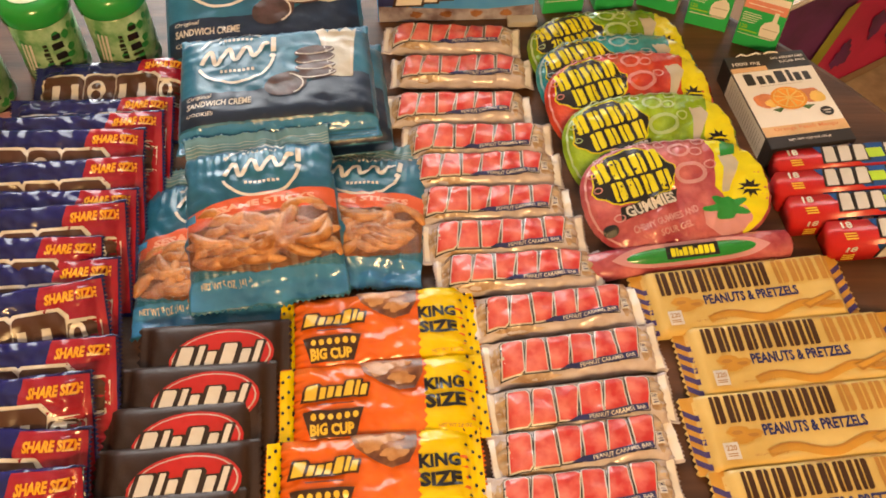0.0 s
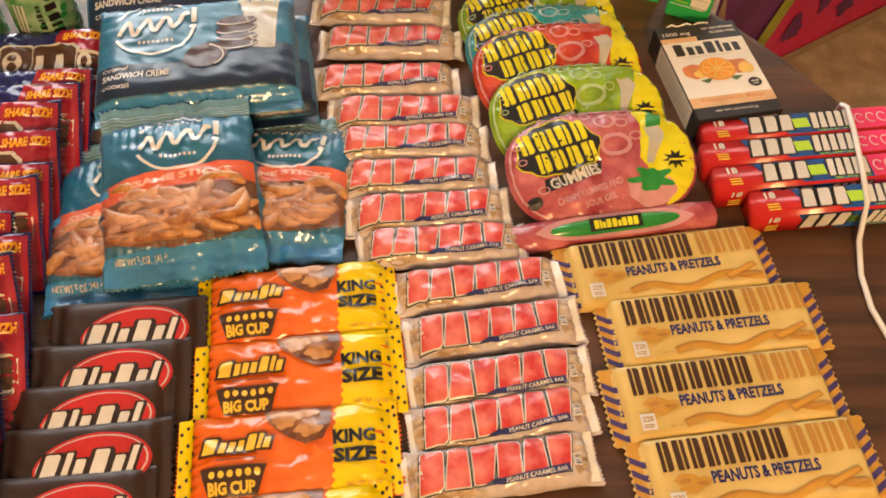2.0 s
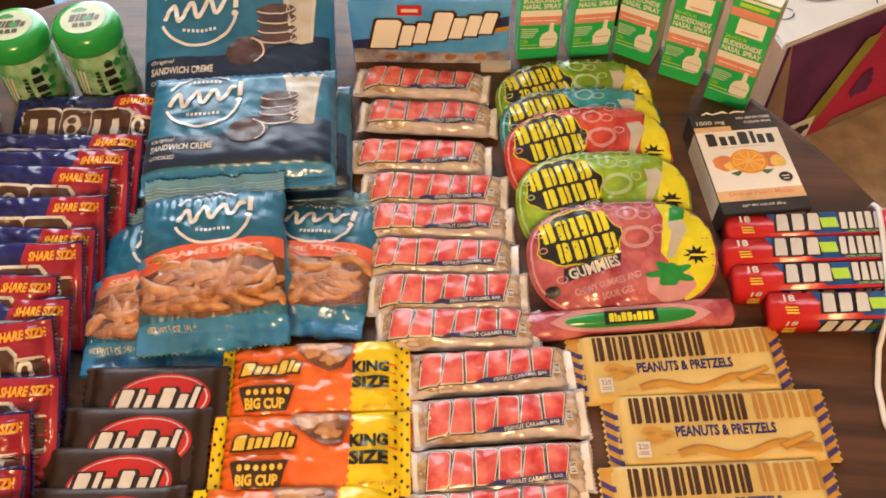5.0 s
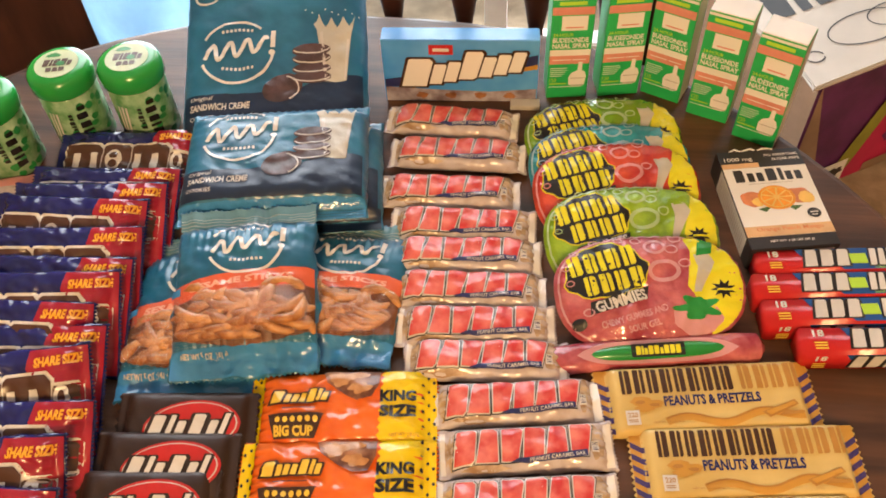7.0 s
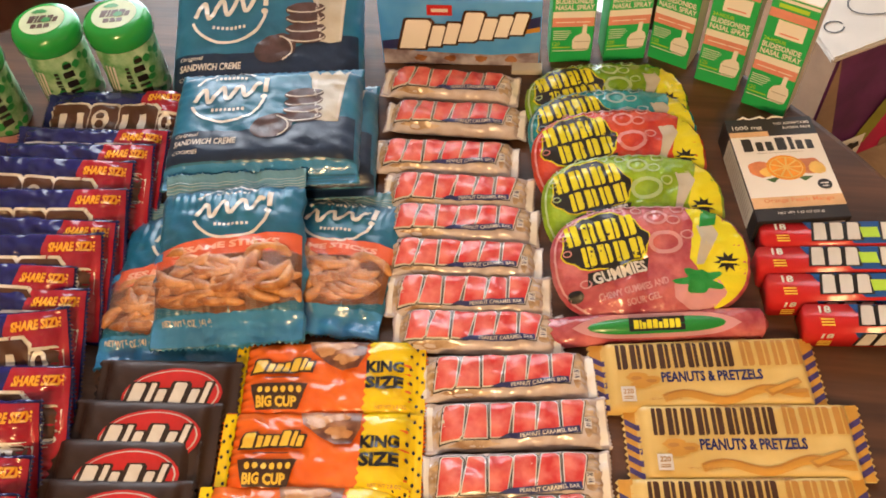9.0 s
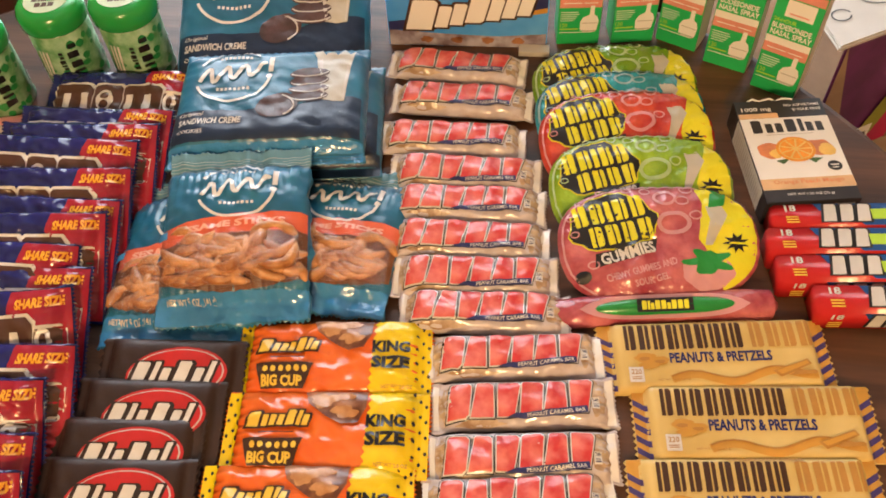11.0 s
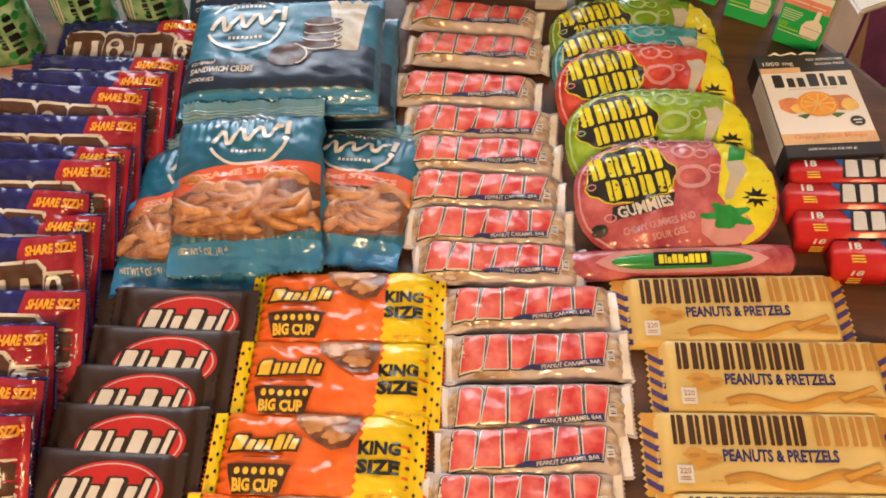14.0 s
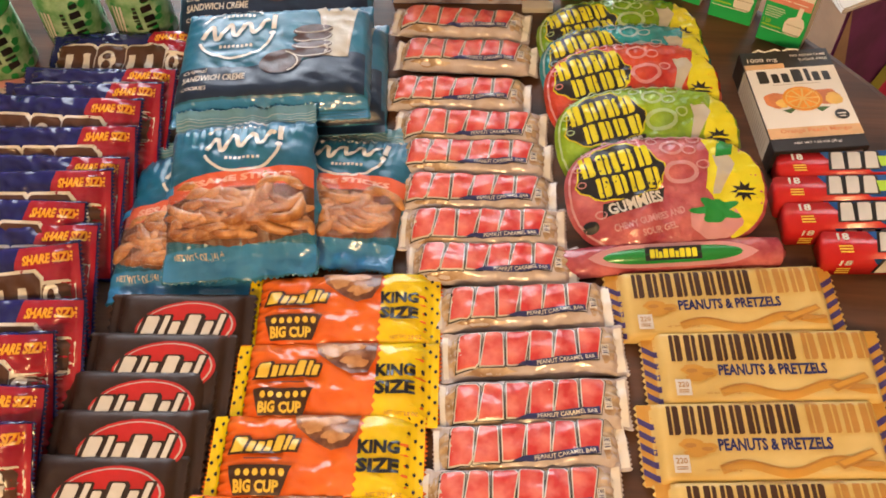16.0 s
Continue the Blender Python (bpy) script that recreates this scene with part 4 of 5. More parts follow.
def spray_box():
    w, d, tall = 0.041, 0.03, 0.124
    ob = thing("nasal_spray_box", "green and white upright nasal spray carton", "medicine box", "row of nasal spray cartons")
    part("carton", box_mesh(w, d, tall, 0.0006), GREENBOX, ob, smooth=False)
    lid = part("lid", box_mesh(w - 0.001, d - 0.001, 0.0012, 0.0003), CARDWHITE, ob, smooth=False)
    lid.location = (0, 0, tall + 0.0003)
    s = upright(w, d)
    wide = w / 2 - 0.0005
    # greyish panel: the shade on this side is put into its colour
    decal("side_panel", ob, CARDGREY, [rect(-0.0145, 0.001, 0.0145, tall - 0.001)], face(pose(w / 2, 0, 0, 90, 0, 90)), 0.0003, 0)
    decal("top_band", ob, CARDWHITE, [rect(-wide, 0.1205, wide, 0.1235)], s, 0.0003, 0)
    decal("lime_band", ob, LIME, [rect(-wide * 0.7, 0.1145, wide * 0.6, 0.1185)], s, 0.0005, 0)
    decals("salmon_band", ob, SALMON, [rect(-wide, 0.1035, wide, 0.1125), rect(-wide, 0.0445, wide, 0.055)], s, 0.0005, 0)
    decals("white_band", ob, CARDWHITE, [rect(-wide, 0.055, wide, 0.0625), rect(-0.0105, 0.0855, 0.0145, 0.1025)], s, 0.0006, 0)
    decal("white_bars", ob, SALMON, [rect(-0.0065, 0.0885, 0.0105, 0.09)], s, 0.0009, 0)
    decal("name_text", ob, CARDWHITE, [words("BUDESONIDE", -0.018, 0.0712, 0.017, 0.0772, bold=0.03), words("NASAL SPRAY", -0.018, 0.0641, 0.0188, 0.0701, bold=0.03)], s, 0.0006, 0)
    decal("hours_text", ob, LIME, [words("24-HOUR", -0.018, 0.0785, 0.002, 0.0825, bold=0.02)], s, 0.0006, 0)
    decal("dose_text", ob, LIME, [words("120", -0.0185, 0.0215, -0.0115, 0.0262), rect(-0.0185, 0.0185, -0.001, 0.02)], s, 0.0006, 0)
    decal("band_bars", ob, CARDWHITE, [rect(-0.0165, 0.0495, 0.001, 0.0505), rect(0.003, 0.0495, 0.016, 0.0505)], s, 0.0008, 0)
    decals("small_bar", ob, CARDWHITE, [rect(-0.0185, y, x, y + 0.0008) for y, x in ((0.039, -0.002), (0.0365, -0.001), (0.034, -0.003), (0.0315, -0.004), (0.029, -0.006), (0.0148, 0.014))], s, 0.0006, 0)
    decal("bottle_picture", ob, CARDWHITE, [[(0.001, 0.0175), (0.017, 0.0175), (0.0185, 0.0285), (0.0165, 0.0345), (0.0135, 0.0365), (0.0135, 0.047), (0.0095, 0.047), (0.009, 0.0365), (0.003, 0.033), (0.0005, 0.0275)]], s, 0.0008, 0)
    decal("bottle_shadow", ob, CARDGREY, [rect(0.0025, 0.026, 0.0172, 0.027), [(0.0025, 0.0175), (0.0165, 0.0175), (0.016, 0.016), (0.004, 0.016)]], s, 0.001, 0)
    return nest(ob)


spray = spray_box()
for k, (x0, y0, x1, y1) in enumerate([(0.122, 0.753, 0.167, 0.758), (0.177, 0.759, 0.218, 0.766), (0.222, 0.768, 0.259, 0.753), (0.268, 0.737, 0.305, 0.727), (0.309, 0.706, 0.348, 0.694)]):
    turn = math.degrees(math.atan2(y1 - y0, x1 - x0))
    a = radians(turn)
    turn -= (0, 0, 3, 7, 9)[k]
    m = pose((x0 + x1) / 2 - 0.015 * math.sin(a), (y0 + y1) / 2 + 0.015 * math.cos(a), 0, 0, 0, turn)
    put(spray, m) if k == 0 else copy_thing(spray, m)


def drink_box():
    w, l, tall = 0.077, 0.117, 0.027
    ob = thing("drink_mix_box", "black and white drink mix carton with an orange, lying flat", "drink mix box")
    part("carton", box_mesh(w, l, tall, 0.0007), BLACKCARD, ob, smooth=False)
    s = flat(tall)
    wide = w / 2 - 0.0004
    decal("front_panel", ob, CARDWHITE, [[(-wide, -0.045), (wide, -0.045), (wide, 0.036), (-wide, 0.036)]], s, 0.0003, 0)
    decal("dose_patch", ob, TAN, [rect(-wide, 0.036, -0.004, 0.042)], s, 0.0004, 0)
    decal("dose_text", ob, CARDWHITE, [words("1000 mg", -0.034, 0.0435, -0.008, 0.0495), words("NO ASPARTAME", 0.004, 0.049, 0.035, 0.052), words("SUGAR FREE", 0.01, 0.0435, 0.035, 0.0465)], s, 0.0005, 0)
    decals("mark", ob, BLACKCARD, slabs(-0.032, 0.0185, 0.032, 0.0335, "bssbiss", gap=0.3), s, 0.0005, 0)
    decal("mark_line", ob, CARDGREY, [rect(-0.02, 0.0155, 0.02, 0.0162)], s, 0.0005, 0)
    decals("peach_picture", ob, PEACH, [blob(-0.021, -0.002, 0.011, 0.009, 2, 0.08), blob(0.02, -0.001, 0.012, 0.009, 6, 0.08)], s, 0.0005, 0)
    decals("mango_picture", ob, FRUITPALE, [blob(0.026, -0.004, 0.007, 0.007, 3, 0.1), blob(-0.017, -0.006, 0.006, 0.005, 9, 0.1)], s, 0.0007, 0)
    decal("leaf_picture", ob, LEAF, [[(-0.02, -0.014), (-0.006, -0.011), (-0.014, -0.018)], [(0.006, -0.012), (0.02, -0.013), (0.012, -0.018)]], s, 0.0006, 0)
    decal("orange_rim", ob, FRUIT, [oval(0, -0.002, 0.0165, 0.0142)], s, 0.0009, 0)
    decal("orange_pith", ob, FRUITPALE, [oval(0, -0.002, 0.0142, 0.012)], s, 0.0011, 0)
    segs = []
    for k in range(9):
        a = 2 * math.pi * k / 9
        segs.append([(0.0022 * math.cos(a + 0.35), -0.002 + 0.0018 * math.sin(a + 0.35))] + [(0.0132 * math.cos(a + f), -0.002 + 0.0111 * math.sin(a + f)) for f in (0.07, 0.25, 0.45, 0.63)])
    decal("orange_segment", ob, FRUIT, segs, s, 0.0013, 0)
    decal("flavour_band", ob, TAN, [rect(-wide, -0.045, wide, -0.0335)], s, 0.0005, 0)
    decal("flavour_text", ob, PEACH, [words("Orange Peach Mango", -0.028, -0.0408, 0.03, -0.0352)], s, 0.0007, 0)
    decal("seal_badge", ob, BLACKCARD, [oval(0.027, -0.0225, 0.006, 0.0055)], s, 0.0009, 0)
    decal("seal_bars", ob, CARDWHITE, [rect(0.0235, -0.0222, 0.0305, -0.021), rect(0.0245, -0.0252, 0.0295, -0.0242)], s, 0.0011, 0)
    decal("weight_text", ob, CARDWHITE, [words("NET WT 1.25 OZ (35 g)", -0.02, -0.0525, 0.018, -0.0495)], s, 0.0005, 0)
    side = face(pose(-w / 2, 0, 0, 90, 0, -90))
    decal("side_panel", ob, CARDWHITE, [rect(-0.0365, 0.001, 0.045, tall - 0.001)], side, 0.0003, 0)
    decal("side_bars", ob, CARDGREY, [rect(x, 0.005, x + 0.0008, 0.022) for x in np.arange(-0.03, 0.04, 0.004)], side, 0.0006, 0)
    front = face(pose(0, -l / 2, 0, 90, 0, 0))
    decal("barcode_panel", ob, CARDWHITE, [rect(0.006, 0.004, 0.034, tall - 0.004)], front, 0.0003, 0)
    decal("barcode_bar", ob, BLACKCARD, [rect(0.008 + 0.0022 * k, 0.006, 0.0092 + 0.0022 * k + 0.0005 * (k % 3), tall - 0.006) for k in range(11)], front, 0.0006, 0)
    part("torn_flap", tube([(-0.026 + 0.005 * k, 0.0588 + 0.0015 * math.sin(k * 2.1), 0.0255 + 0.002 * abs(math.sin(k * 1.3))) for k in range(9)], 0.0009, 6), CARDWHITE, ob)
    return nest(ob)


put(drink_box(), pose(0.3305, 0.605, 0, 0, 0, 9.5))


# ---- taffy packs ----
def taffy_pack(seed):
    l, w, tall = 0.167, 0.0255, 0.024
    ob = thing("taffy_pack", "red and blue wrapped stick of taffy candy with white lettering", "candy pack", "stack of taffy packs")
    bm = box_mesh(l, w, tall, 0.0018, 2)
    part("wrapper", bm, TAFFYRED, ob)
    for s, tag in ((flat(tall), "top"), (face(pose(0, -w / 2, tall / 2, 90, 0, 0)), "side")):
        v0, v1 = (-0.0112, 0.0112) if tag == "top" else (-0.0105, 0.0105)
        f = 0.004
        decal("blue_panel", ob, TAFFYBLUE, [[(-0.013, v0), (0.047, v0), (0.047, v1), (-0.05, v1), (-0.046, 0.004), (-0.03, -0.003), (-0.018, -0.005)]], s, 0.0004, 0)
        decal("pink_panel", ob, TAFFYPINK, [rect(0.047, v0, 0.0815, v1)], s, 0.0004, 0)
        decal("leaf_bar", ob, LEAF if tag == "side" else LIME, [rect(-0.0055, v0 + 0.006, 0.0085, v1 - 0.006)] , s, 0.0007, 0)
        dark = slabs(-0.046, v0 + 0.0035, -0.006, v1 - 0.001, "xbx", grow=0.0008, gap=0.05, slant=0.15) + slabs(0.009, v0 + 0.0035, 0.045, v1 - 0.001, "bnxbn", grow=0.0008, gap=0.05, slant=0.15)
        decal("mark_shadow", ob, BLACK, dark, s, 0.0006, 0)
        mark = slabs(-0.046, v0 + 0.0038, -0.006, v1 - 0.0012, "xbx", gap=0.26, slant=0.15) + slabs(0.009, v0 + 0.0038, 0.045, v1 - 0.0012, "bnxbn", gap=0.26, slant=0.15)
        decals("mark", ob, WHITE, mark, s, 0.0009, 0)
        decal("flavour_text", ob, LIME, [words("LONG LASTING CHEWS", 0.013, v0 + 0.0005, 0.044, v0 + 0.0026)], s, 0.0006, 0)
        decal("count_text", ob, WHITE, [words("18", -0.073, v1 - 0.008, -0.064, v1 - 0.0015, bold=0.03)], s, 0.0005, 0)
        decals("count_bar", ob, SHAREYEL, [rect(-0.0735, v0 + 0.003 + 0.0026 * k, -0.0635, v0 + 0.0044 + 0.0026 * k) for k in range(3)], s, 0.0005, 0)
        for x in (0.054, 0.064, 0.074):
            decal("swirl", ob, WHITE, ribbon(arc(x, 0, 0.004, 0.005, 30, 300, 12), 0.0009), s, 0.0006, 0)
    return nest(ob)


taffy = taffy_pack(3)
for k, (x, y, z, turn, roll) in enumerate([(0.389, 0.5405, 0.001, 6.0, 0), (0.384, 0.5145, 0.001, 5.5, 0), (0.389, 0.4885, 0.001, 5.8, 0), (0.4136, 0.4615, 0.001, 5.0, 0)]):
    m = pose(x, y, z - 0.001, roll, 0, turn)
    put(taffy, m) if k == 0 else copy_thing(taffy, m)


# ---- gummy pouches ----
def gummy_pouch(colour_name, colour, deep, seed, label, pen=True):
    film_m = film(colour_name + "_pouch_film", colour, 0.1, vary=0.3, bump=1.0, bump_scale=55, depth=0.005, second=deep, scale=45, coat=0.3)
    ring_m = film(colour_name + "_ring_ink", tuple(min(1, c * 0.65 + 0.24) for c in colour), 0.3)
    ob = thing("gummy_pouch", label, "gummy pouch", "overlapping gummy pouches")
    a, b, T = 0.0765, 0.0515, 0.012
    def edge(t):
        c, s = math.cos(t), math.sin(t)
        r = (abs(c / a) ** 2.5 + abs(s / b) ** 2.5) ** (-1 / 2.5)
        return r * (1 + 0.03 * math.sin(3 * t + 1.0) - 0.05 * math.exp(-((t - 2.2) / 0.5) ** 2))
    def height(x, y):
        t = math.atan2(y, x) % (2 * math.pi)
        f = min(1.0, math.hypot(x, y) / edge(t))
        n = noise.noise((x * 60, y * 60, seed * 3.7)) + 0.7 * (0.35 - 2 * abs(noise.noise((x * 85, y * 85, seed * 1.9))))
        return 0.003 + T * max(0.0, 1 - f ** 3.2) ** 0.6 + 0.0028 * n * (1 - f ** 4) + 0.0013 * math.sin(t * 34 + 2 * n) * f ** 5, f
    N, R = 96, 16
    rows = []
    for i in range(R + 1):
        f = 0.02 + 0.98 * i / R
        rows.append([(f * edge(2 * math.pi * k / N) * math.cos(2 * math.pi * k / N), f * edge(2 * math.pi * k / N) * math.sin(2 * math.pi * k / N)) for k in range(N)])
    pts = [[(x, y, height(x, y)[0]) for x, y in row] for row in rows]
    pts += [[(x, y, 0.001) for x, y in rows[-1]], [(x, y, 0.0) for x, y in rows[8]], [(x, y, 0.0) for x, y in rows[0]]]
    bm = grid_mesh(pts, closed_u=True)
    bm.verts.ensure_lookup_table()
    bm.faces.new(bm.verts[:N][::-1])
    bm.faces.new(bm.verts[-N:])
    bmesh.ops.recalc_face_normals(bm, faces=bm.faces[:])
    part("pouch", bm, film_m, ob)
    s = lambda x, y, lift: (x, y, height(x, y)[0] + lift)
    lobe = [(0.96 * edge(t) * math.cos(t), 0.96 * edge(t) * math.sin(t)) for t in np.linspace(-0.75, 0.95 if pen else 0.62, 24)]
    decal("yellow_side", ob, SOURYEL, [lobe + ([(0.036, 0.03), (0.03, 0.0), (0.042, -0.022)] if pen else [(0.058, 0.036), (0.046, 0.0), (0.05, -0.022)])], s, 0.0005)
    decal("mark_edge", ob, SOURYEL, [blob(-0.033, 0.017, 0.0335, 0.025, 3, 0.1, 30, 8)], s, 0.0005)
    decal("mark_back", ob, BLACK, [blob(-0.033, 0.017, 0.0325, 0.0238, 3, 0.1, 30, 8)], s, 0.0007)
    rot = lambda polys, d: [[(x * math.cos(d) - y * math.sin(d), x * math.sin(d) + y * math.cos(d)) for x, y in q] for q in polys]
    decals("mark", ob, SOURYEL, [[(x - 0.033, y + 0.017) for x, y in q] for q in rot(slabs(-0.029, 0.0005, 0.027, 0.019, "bbibb", gap=0.24, split=1) + slabs(-0.021, -0.0185, 0.029, -0.002, "bbbb", gap=0.24, split=1), 0.16)], s, 0.0009)
    decal("product_text", ob, WHITE, [words("GUMMIES", -0.045, -0.0145, -0.003, -0.0045, 14, bold=0.035)], s, 0.0011)
    decal("product_shade", ob, BLACK, [[(-0.049, -0.021), (-0.003, -0.0085), (-0.001, 0.002), (-0.048, -0.0095)]], s, 0.0007)
    decal("small_text", ob, ring_m, [words("CHEWY GUMMIES AND", -0.042, -0.0265, 0.012, -0.0205, 13, bold=0.03), words("SOUR GEL", -0.021, -0.0345, 0.005, -0.029, 12, bold=0.03)], s, 0.0009)
    rings = []
    for x, y, r in ((0.013, 0.014, 0.0115), (0.008, 0.036, 0.008), (0.021, 0.033, 0.005), (-0.006, 0.043, 0.004), (0.026, 0.044, 0.005), (-0.05, -0.018, 0.004), (-0.062, 0.008, 0.003), (-0.02, 0.0445, 0.0035), (0.03, 0.02, 0.0045), (-0.064, 0.022, 0.003), (-0.056, 0.036, 0.0035), (-0.04, 0.045, 0.003)):
        rings.append(ribbon(arc(x, y, r, r * 0.72, 0, 360, 24), r * 0.3))
    rim_line = [(0.955 * edge(a_) * math.cos(a_), 0.955 * edge(a_) * math.sin(a_)) for a_ in np.linspace(0.9, 5.5, 60)]
    decal("seal_rim", ob, ring_m, ribbon(rim_line, 0.0016), s, 0.0006)
    decals("ring_picture", ob, ring_m, rings, s, 0.0008)
    decal("nozzle", ob, MILK, [[(0.034, -0.006), (0.04, -0.005), (0.0545, 0.02), (0.05, 0.029), (0.038, 0.027), (0.04, 0.016)]], s, 0.0009)
    decal("nozzle_cap", ob, film_m if colour_name not in ("pink",) else GELGREEN, [[(0.04, 0.026), (0.053, 0.028), (0.057, 0.041), (0.045, 0.043)]], s, 0.001)
    decal("splash_base", ob, ring_m, [blob(0.034, -0.028, 0.02, 0.013, 4, 0.08)], s, 0.0007)
    decal("splash", ob, GELGREEN if colour_name == "pink" else film_m, [blob(0.035, -0.019, 0.0155, 0.0095, 5, 0.35, 40)], s, 0.001)
    decal("burst", ob, BLACK, [[(0.058 + (0.0105 if k % 2 else 0.0055) * math.cos(math.pi * k / 9), -0.004 + (0.0085 if k % 2 else 0.0045) * math.sin(math.pi * k / 9)) for k in range(18)]], s, 0.001)
    decal("burst_bar", ob, SOURYEL, [rect(0.052, -0.0052, 0.0645, -0.0034, 0.001)], s, 0.0013)
    decal("seal_badge", ob, BLACK, [oval(-0.058, -0.027, 0.006, 0.005)], s, 0.0008)
    if pen:
        tray = part("gel_tray", tube([(-0.083, -0.060, 0.004), (-0.079, -0.060, 0.0055), (-0.06, -0.0585, 0.0065), (0.0, -0.057, 0.007), (0.06, -0.057, 0.0065), (0.077, -0.058, 0.0055), (0.081, -0.058, 0.004)], lambda f: (0.0125 if 0.03 < f < 0.97 else 0.006), 14), film_m, ob)
        tray.scale = (1, 1, 0.6)
        tray.location = (0, 0.005, 0.0015)
        pen_m = tube([(-0.062 + 0.122 * k / 16, -0.0585 + 0.001 * k / 16, 0.0) for k in range(17)], lambda f: 0.0078 * max(0.1, 1 - abs(2 * f - 1) ** 4.5), 12)
        ob_pen = part("gel_pen", pen_m, GELGREEN, ob, "green gel pen")
        ob_pen.location = (0, 0.005, 0.0095)
        rim_pts = [(-0.0635 + 0.125 * k / 24, -0.0582 + 0.0095 * max(0.0, 1 - abs(2 * k / 24 - 1) ** 5)) for k in range(25)]
        rim_low = [(x, -0.1164 - y) for x, y in rim_pts]
        decal("pen_rim", ob, ring_m, [rim_low + rim_pts[::-1]], face(pose(0, 0.005, 0.0136)), 0.0, 0)
        decal("pen_label", ob, BLACK, [rect(-0.022, -0.0633, 0.019, -0.0525)], face(pose(0, 0.005, 0.0172)), 0.0, 0)
        decals("pen_mark", ob, SOURYEL, slabs(-0.019, -0.0615, 0.016, -0.0545, "bisbbsbbb", gap=0.2), face(pose(0, 0.005, 0.0176)), 0.0, 0)
    return nest(ob)


SOURYEL = film("sour_yellow_film", (0.74, 0.68, 0.03), 0.16, bump=0.8, bump_scale=45, depth=0.003)
GELGREEN = film("gel_green_ink", (0.02, 0.26, 0.05), 0.22)
POUCHES = [("green", (0.28, 0.5, 0.02), (0.18, 0.4, 0.015), 1, "glossy green sour gummy pouch behind the others"), ("blue", (0.02, 0.3, 0.38), (0.03, 0.4, 0.48), 2, "glossy blue sour gummy pouch between two others"),
           ("red", (0.66, 0.03, 0.03), (0.76, 0.1, 0.05), 3, "glossy red sour gummy pouch resting on another"), ("lime", (0.26, 0.48, 0.02), (0.36, 0.58, 0.04), 4, "glossy lime green sour gummy pouch resting on another"),
           ("pink", (0.56, 0.07, 0.11), (0.68, 0.19, 0.2), 5, "glossy pink sour gummy pouch with a green gel pen")]
for (name, c1, c2, seed, label), (x, y, tilt, turn) in zip(POUCHES, [(0.179, 0.6835, 8, 10), (0.184, 0.640, 12, 9.5), (0.189, 0.606, 17, 9.5), (0.2005, 0.552, 17, 8.5), (0.2135, 0.496, 17, 8.2)]):
    put(gummy_pouch(name, c1, c2, seed, label, name == "pink"), pose(x, y, 0.0605 * math.sin(radians(tilt)) + 0.0002, tilt, 0, turn) @ Matrix.Diagonal((1.04 if name == "pink" else 1, 1, 1, 1)))

# ---- cable ----
cable = thing("charging_cable", "thin white charging cable lying across the taffy packs", "cable")
route = [(0.52, 0.577, 0.003), (0.48, 0.576, 0.003), (0.45, 0.574, 0.003), (0.437, 0.571, 0.008), (0.434, 0.565, 0.021), (0.433, 0.555, 0.0285), (0.431, 0.53, 0.0285), (0.426, 0.49, 0.028), (0.421, 0.455, 0.026), (0.415, 0.43, 0.006), (0.409, 0.40, 0.0025), (0.408, 0.37, 0.0025), (0.416, 0.33, 0.0025), (0.43, 0.28, 0.0025), (0.45, 0.23, 0.0025)]
part("cord", tube(route, 0.0023, 10), CABLE, cable)

# ---- beyond the table ----
def spindle_chair():
    chair = thing("dining_chair", "dark wooden chair with turned back spindles behind the table", "chair")
    part("seat", box_mesh(0.46, 0.42, 0.04, 0.008), DARKWOOD, chair).location = (0, 0, -0.32)
    turned = [(0.012, -0.28), (0.012, -0.2), (0.019, -0.16), (0.013, -0.12), (0.009, -0.08), (0.017, -0.03), (0.024, 0.0), (0.017, 0.03), (0.009, 0.06), (0.014, 0.1), (0.01, 0.2), (0.012, 0.28)]
    for k in range(5):
        part("spindle", lathe(turned, 14), DARKWOOD, chair).location = (-0.18 + 0.09 * k, 0.17, 0)
    for x in (-0.235, 0.235):
        part("back_post", lathe([(0.016, -0.28), (0.018, 0.0), (0.014, 0.3)], 14), DARKWOOD, chair).location = (x, 0.17, 0)
    part("top_rail", box_mesh(0.52, 0.03, 0.09, 0.01), DARKWOOD, chair).location = (0, 0.17, 0.28)
    for x in (-0.19, 0.19):
        for y in (-0.17, 0.17):
            part("leg", lathe([(0.014, FLOOR_Z), (0.02, -0.5), (0.017, -0.32)], 12), DARKWOOD, chair).location = (x, y, 0)
    return chair


put(spindle_chair(), pose(0.02, 0.80, 0, 0, 0, 0))


def cloth(name, label, x0, x1, y, z0, z1, material, folds, depth):
    rows = [[(x0 + (x1 - x0) * i / 40, y + depth * math.sin(folds * i / 40 * 2 * math.pi + 0.6 * j / 10) * (0.5 + 0.5 * j / 12), z1 + (z0 - z1) * j / 12) for i in range(41)] for j in range(13)]
    bm = grid_mesh(rows)
    bmesh.ops.solidify(bm, geom=bm.faces[:], thickness=0.004)
    ob = part(name, bm, material, None)
    return tagged(ob, label, "blanket")


cloth("blanket", "pale blue blanket hung before the bright glass door", -1.05, -0.3, 1.5, FLOOR_Z, -0.2, CURTAIN, 4, 0.03)
cabinet = thing("cabinet", "dark reddish wooden cabinet standing beside the table", "cabinet")
slab("body", -0.5, 0.0, FLOOR_Z, 0.0, 0.4, 0.1, DARKWOOD, 0.006, parent=cabinet)
slab("top", -0.52, -0.02, 0.1, 0.02, 0.42, 0.13, DARKWOOD, 0.004, parent=cabinet)
put(cabinet, pose(-0.5, 1.0, 0, 0, 0, 36))

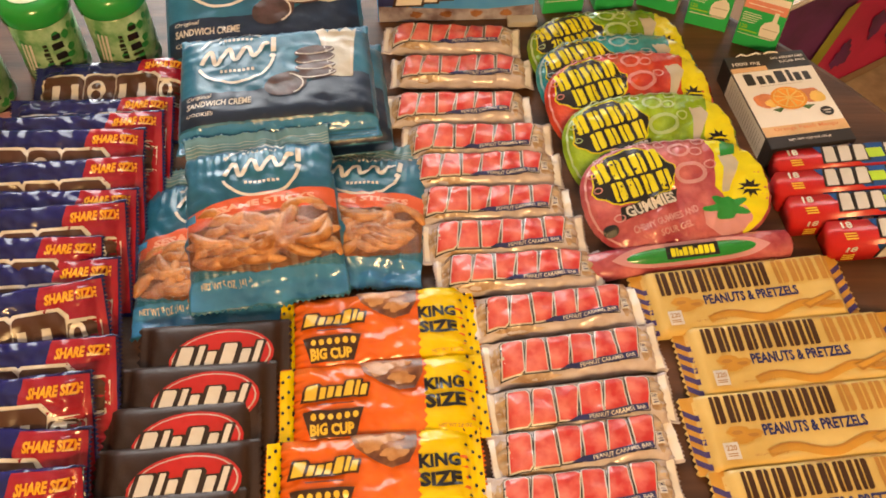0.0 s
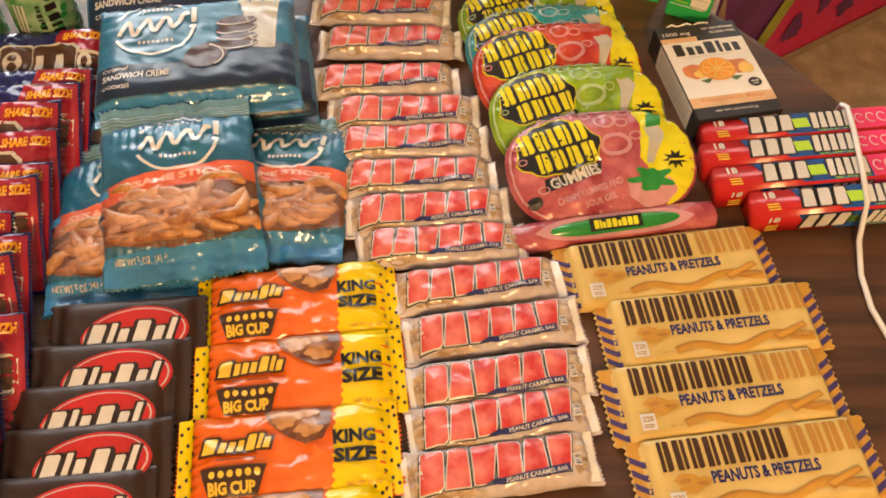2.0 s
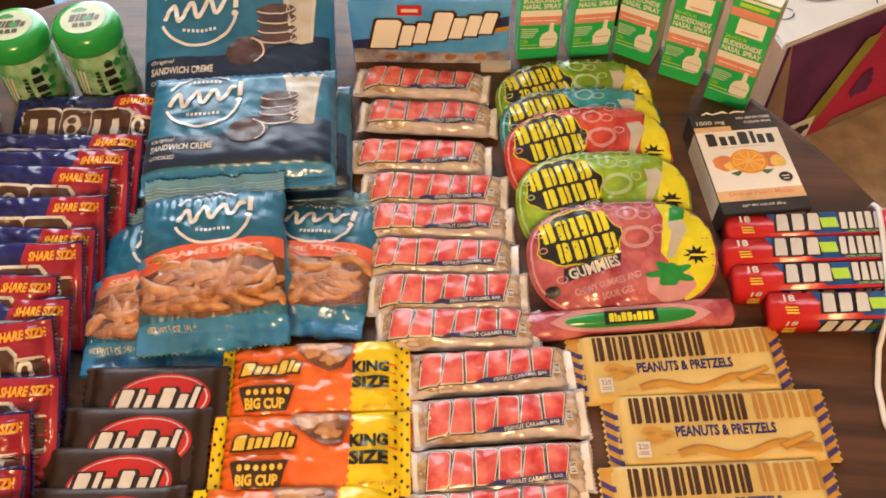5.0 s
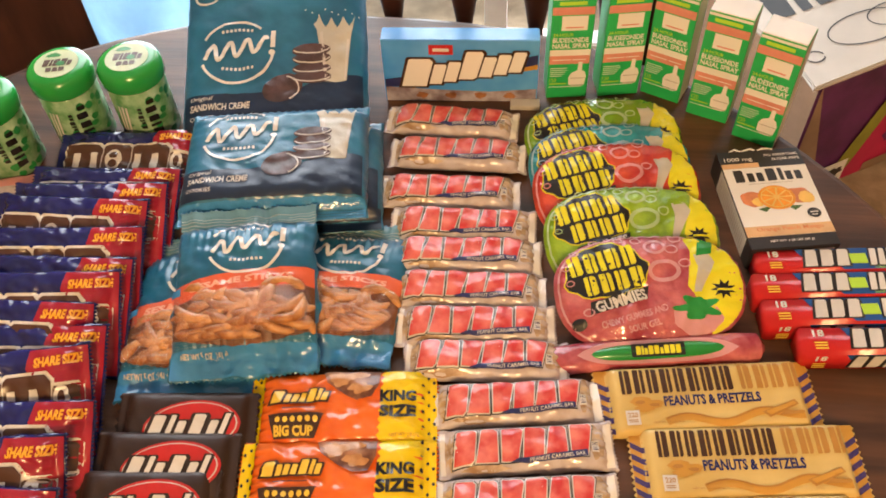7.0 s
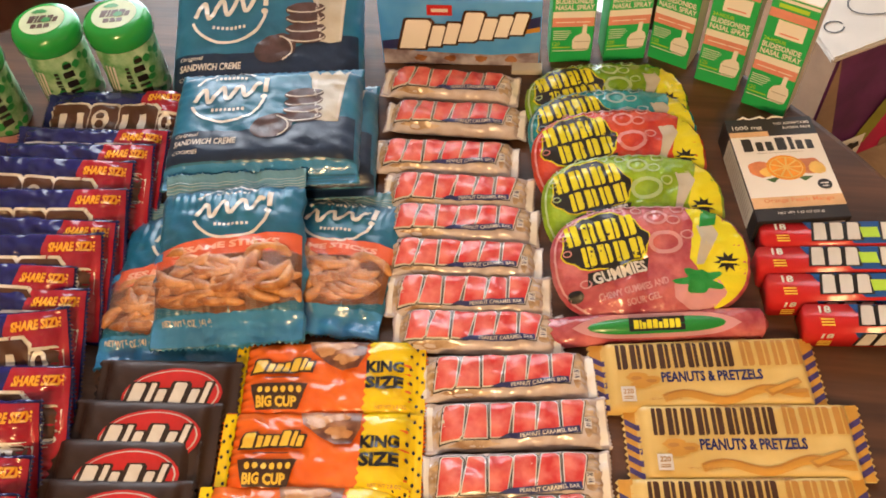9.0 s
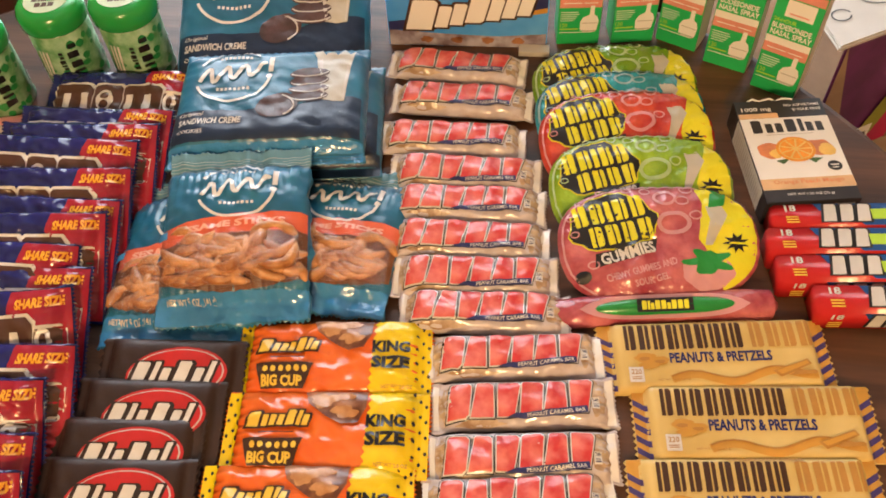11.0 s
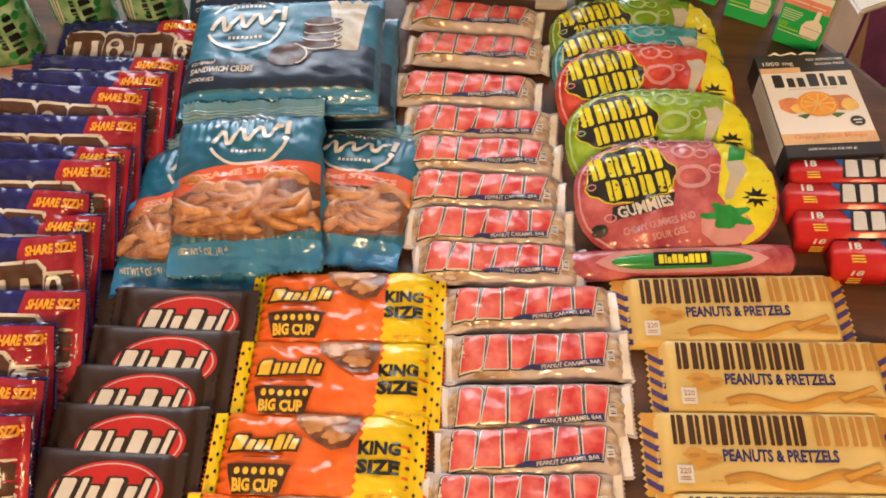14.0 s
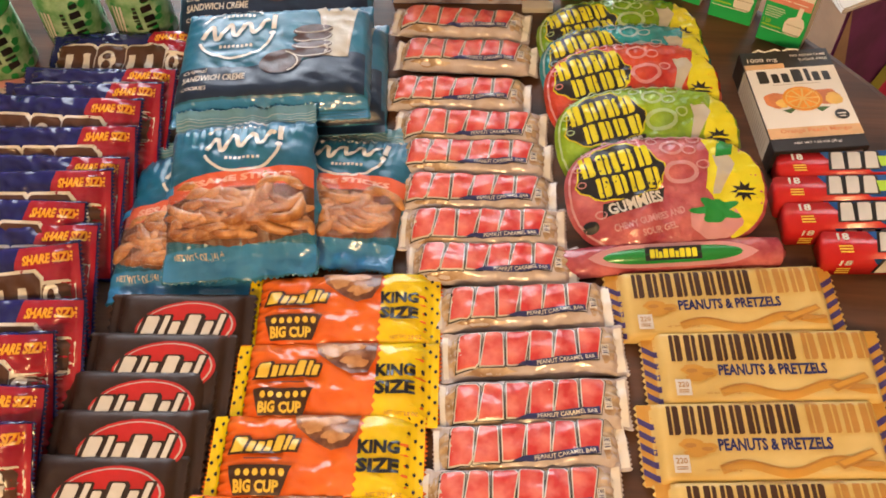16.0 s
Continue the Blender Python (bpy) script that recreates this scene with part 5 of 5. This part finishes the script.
def prism(outline, z0, z1):
    bm = bmesh.new()
    low = [bm.verts.new((x, y, z0)) for x, y in outline]
    high = [bm.verts.new((x, y, z1)) for x, y in outline]
    bm.faces.new(low[::-1])
    bm.faces.new(high)
    for k in range(len(outline)):
        j = (k + 1) % len(outline)
        bm.faces.new((low[k], low[j], high[j], high[k]))
    bmesh.ops.bevel(bm, geom=bm.edges[:], offset=0.003, segments=2, affect="EDGES")
    return bm


# box with a drawn-on lid, on the floor beyond the table
toy = thing("toy_box", "purple and magenta toy carton with white scribbled lid on carpet", "toy box")
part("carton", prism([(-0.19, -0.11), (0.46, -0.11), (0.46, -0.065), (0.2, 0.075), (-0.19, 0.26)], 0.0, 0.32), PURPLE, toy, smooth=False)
front = upright(0.42, 0.22)
# brown panels added on the left: the side's shade is in their colour
decal("side_board", toy, CARDSHADE, [rect(-0.255, 0.003, 0.107, 0.318)], face(pose(-0.19, 0, 0, 90, 0, -90)), 0.001, 0)
decal("card_corner", toy, CARDSHADE, [[(-0.187, 0.003), (-0.1, 0.003), (-0.187, 0.318)]], front, 0.001, 0)
decal("magenta_panel", toy, MAGENTA, [[(-0.075, 0.003), (0.457, 0.003), (0.457, 0.318), (0.09, 0.318), (0.04, 0.25)]], front, 0.002, 0)
decal("olive_stripe", toy, OLIVE, [[(-0.075, 0.04), (-0.03, 0.04), (0.055, 0.25), (0.018, 0.25)]], front, 0.004, 0)
decals("dark_figure", toy, PURPLE, [blob(0.07 + 0.08 * k, 0.11 + 0.05 * (k % 2), 0.026, 0.034, k + 3, 0.3) for k in range(5)], front, 0.0045, 0)
decal("base_strip", toy, CARDSHADE, [rect(0.02, 0.004, 0.456, 0.03)], front, 0.0045, 0)
decal("picture_patch", toy, CARDWHITE, [rect(-0.1, 0.01, -0.035, 0.07)], front, 0.005, 0)
decal("picture_mark", toy, BLACKCARD, [blob(-0.066, 0.042, 0.02, 0.016, 4, 0.3)], front, 0.007, 0)
lidboard = part("lid", prism([(-0.22, -0.12), (0.465, -0.12), (0.465, -0.07), (0.2, 0.08), (-0.2, 0.27), (-0.2, -0.062)], 0.0, 0.012), LIDBOARD, toy, smooth=False)
lidboard.location = (0, 0, 0.32)
top = flat(0.3325)
decal("lid_drawing", toy, BLACKCARD, ribbon(arc(-0.165, -0.055, 0.018, 0.014, 0, 330), 0.003) + ribbon(arc(-0.02, -0.03, 0.09, 0.04, 20, 350), 0.003) + ribbon(arc(0.05, -0.02, 0.06, 0.03, 0, 300), 0.003) + ribbon([(0.03, -0.11), (0.06, -0.05)], 0.003) + ribbon([(0.0, -0.11), (0.04, -0.06)], 0.003), top, 0.001, 0)
decal("lid_mark", toy, BLACKCARD, slabs(-0.17, 0.06, 0.0, 0.2, "uiu", slant=0.2, gap=0.2), top, 0.001, 0)
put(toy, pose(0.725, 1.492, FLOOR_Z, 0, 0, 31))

# pastel packet at the edge of the pile
packet = thing("candy_packet", "pink and cream candy packet beside the blue bags", "candy packet")
hp = pillow(0.1, 0.06, 0.012, 0.008, 0.015, 4, 0.001, 5)
pillow_body("wrapper", hp, 0.1, 0.06, 0.012, PINK, packet)
decal("cream_panel", packet, CREAM, [rect(-0.03, -0.02, 0.046, 0.012)], on(hp), 0.0004)
put(packet, pose(-0.385, 0.572, 0, 0, 0, 15))
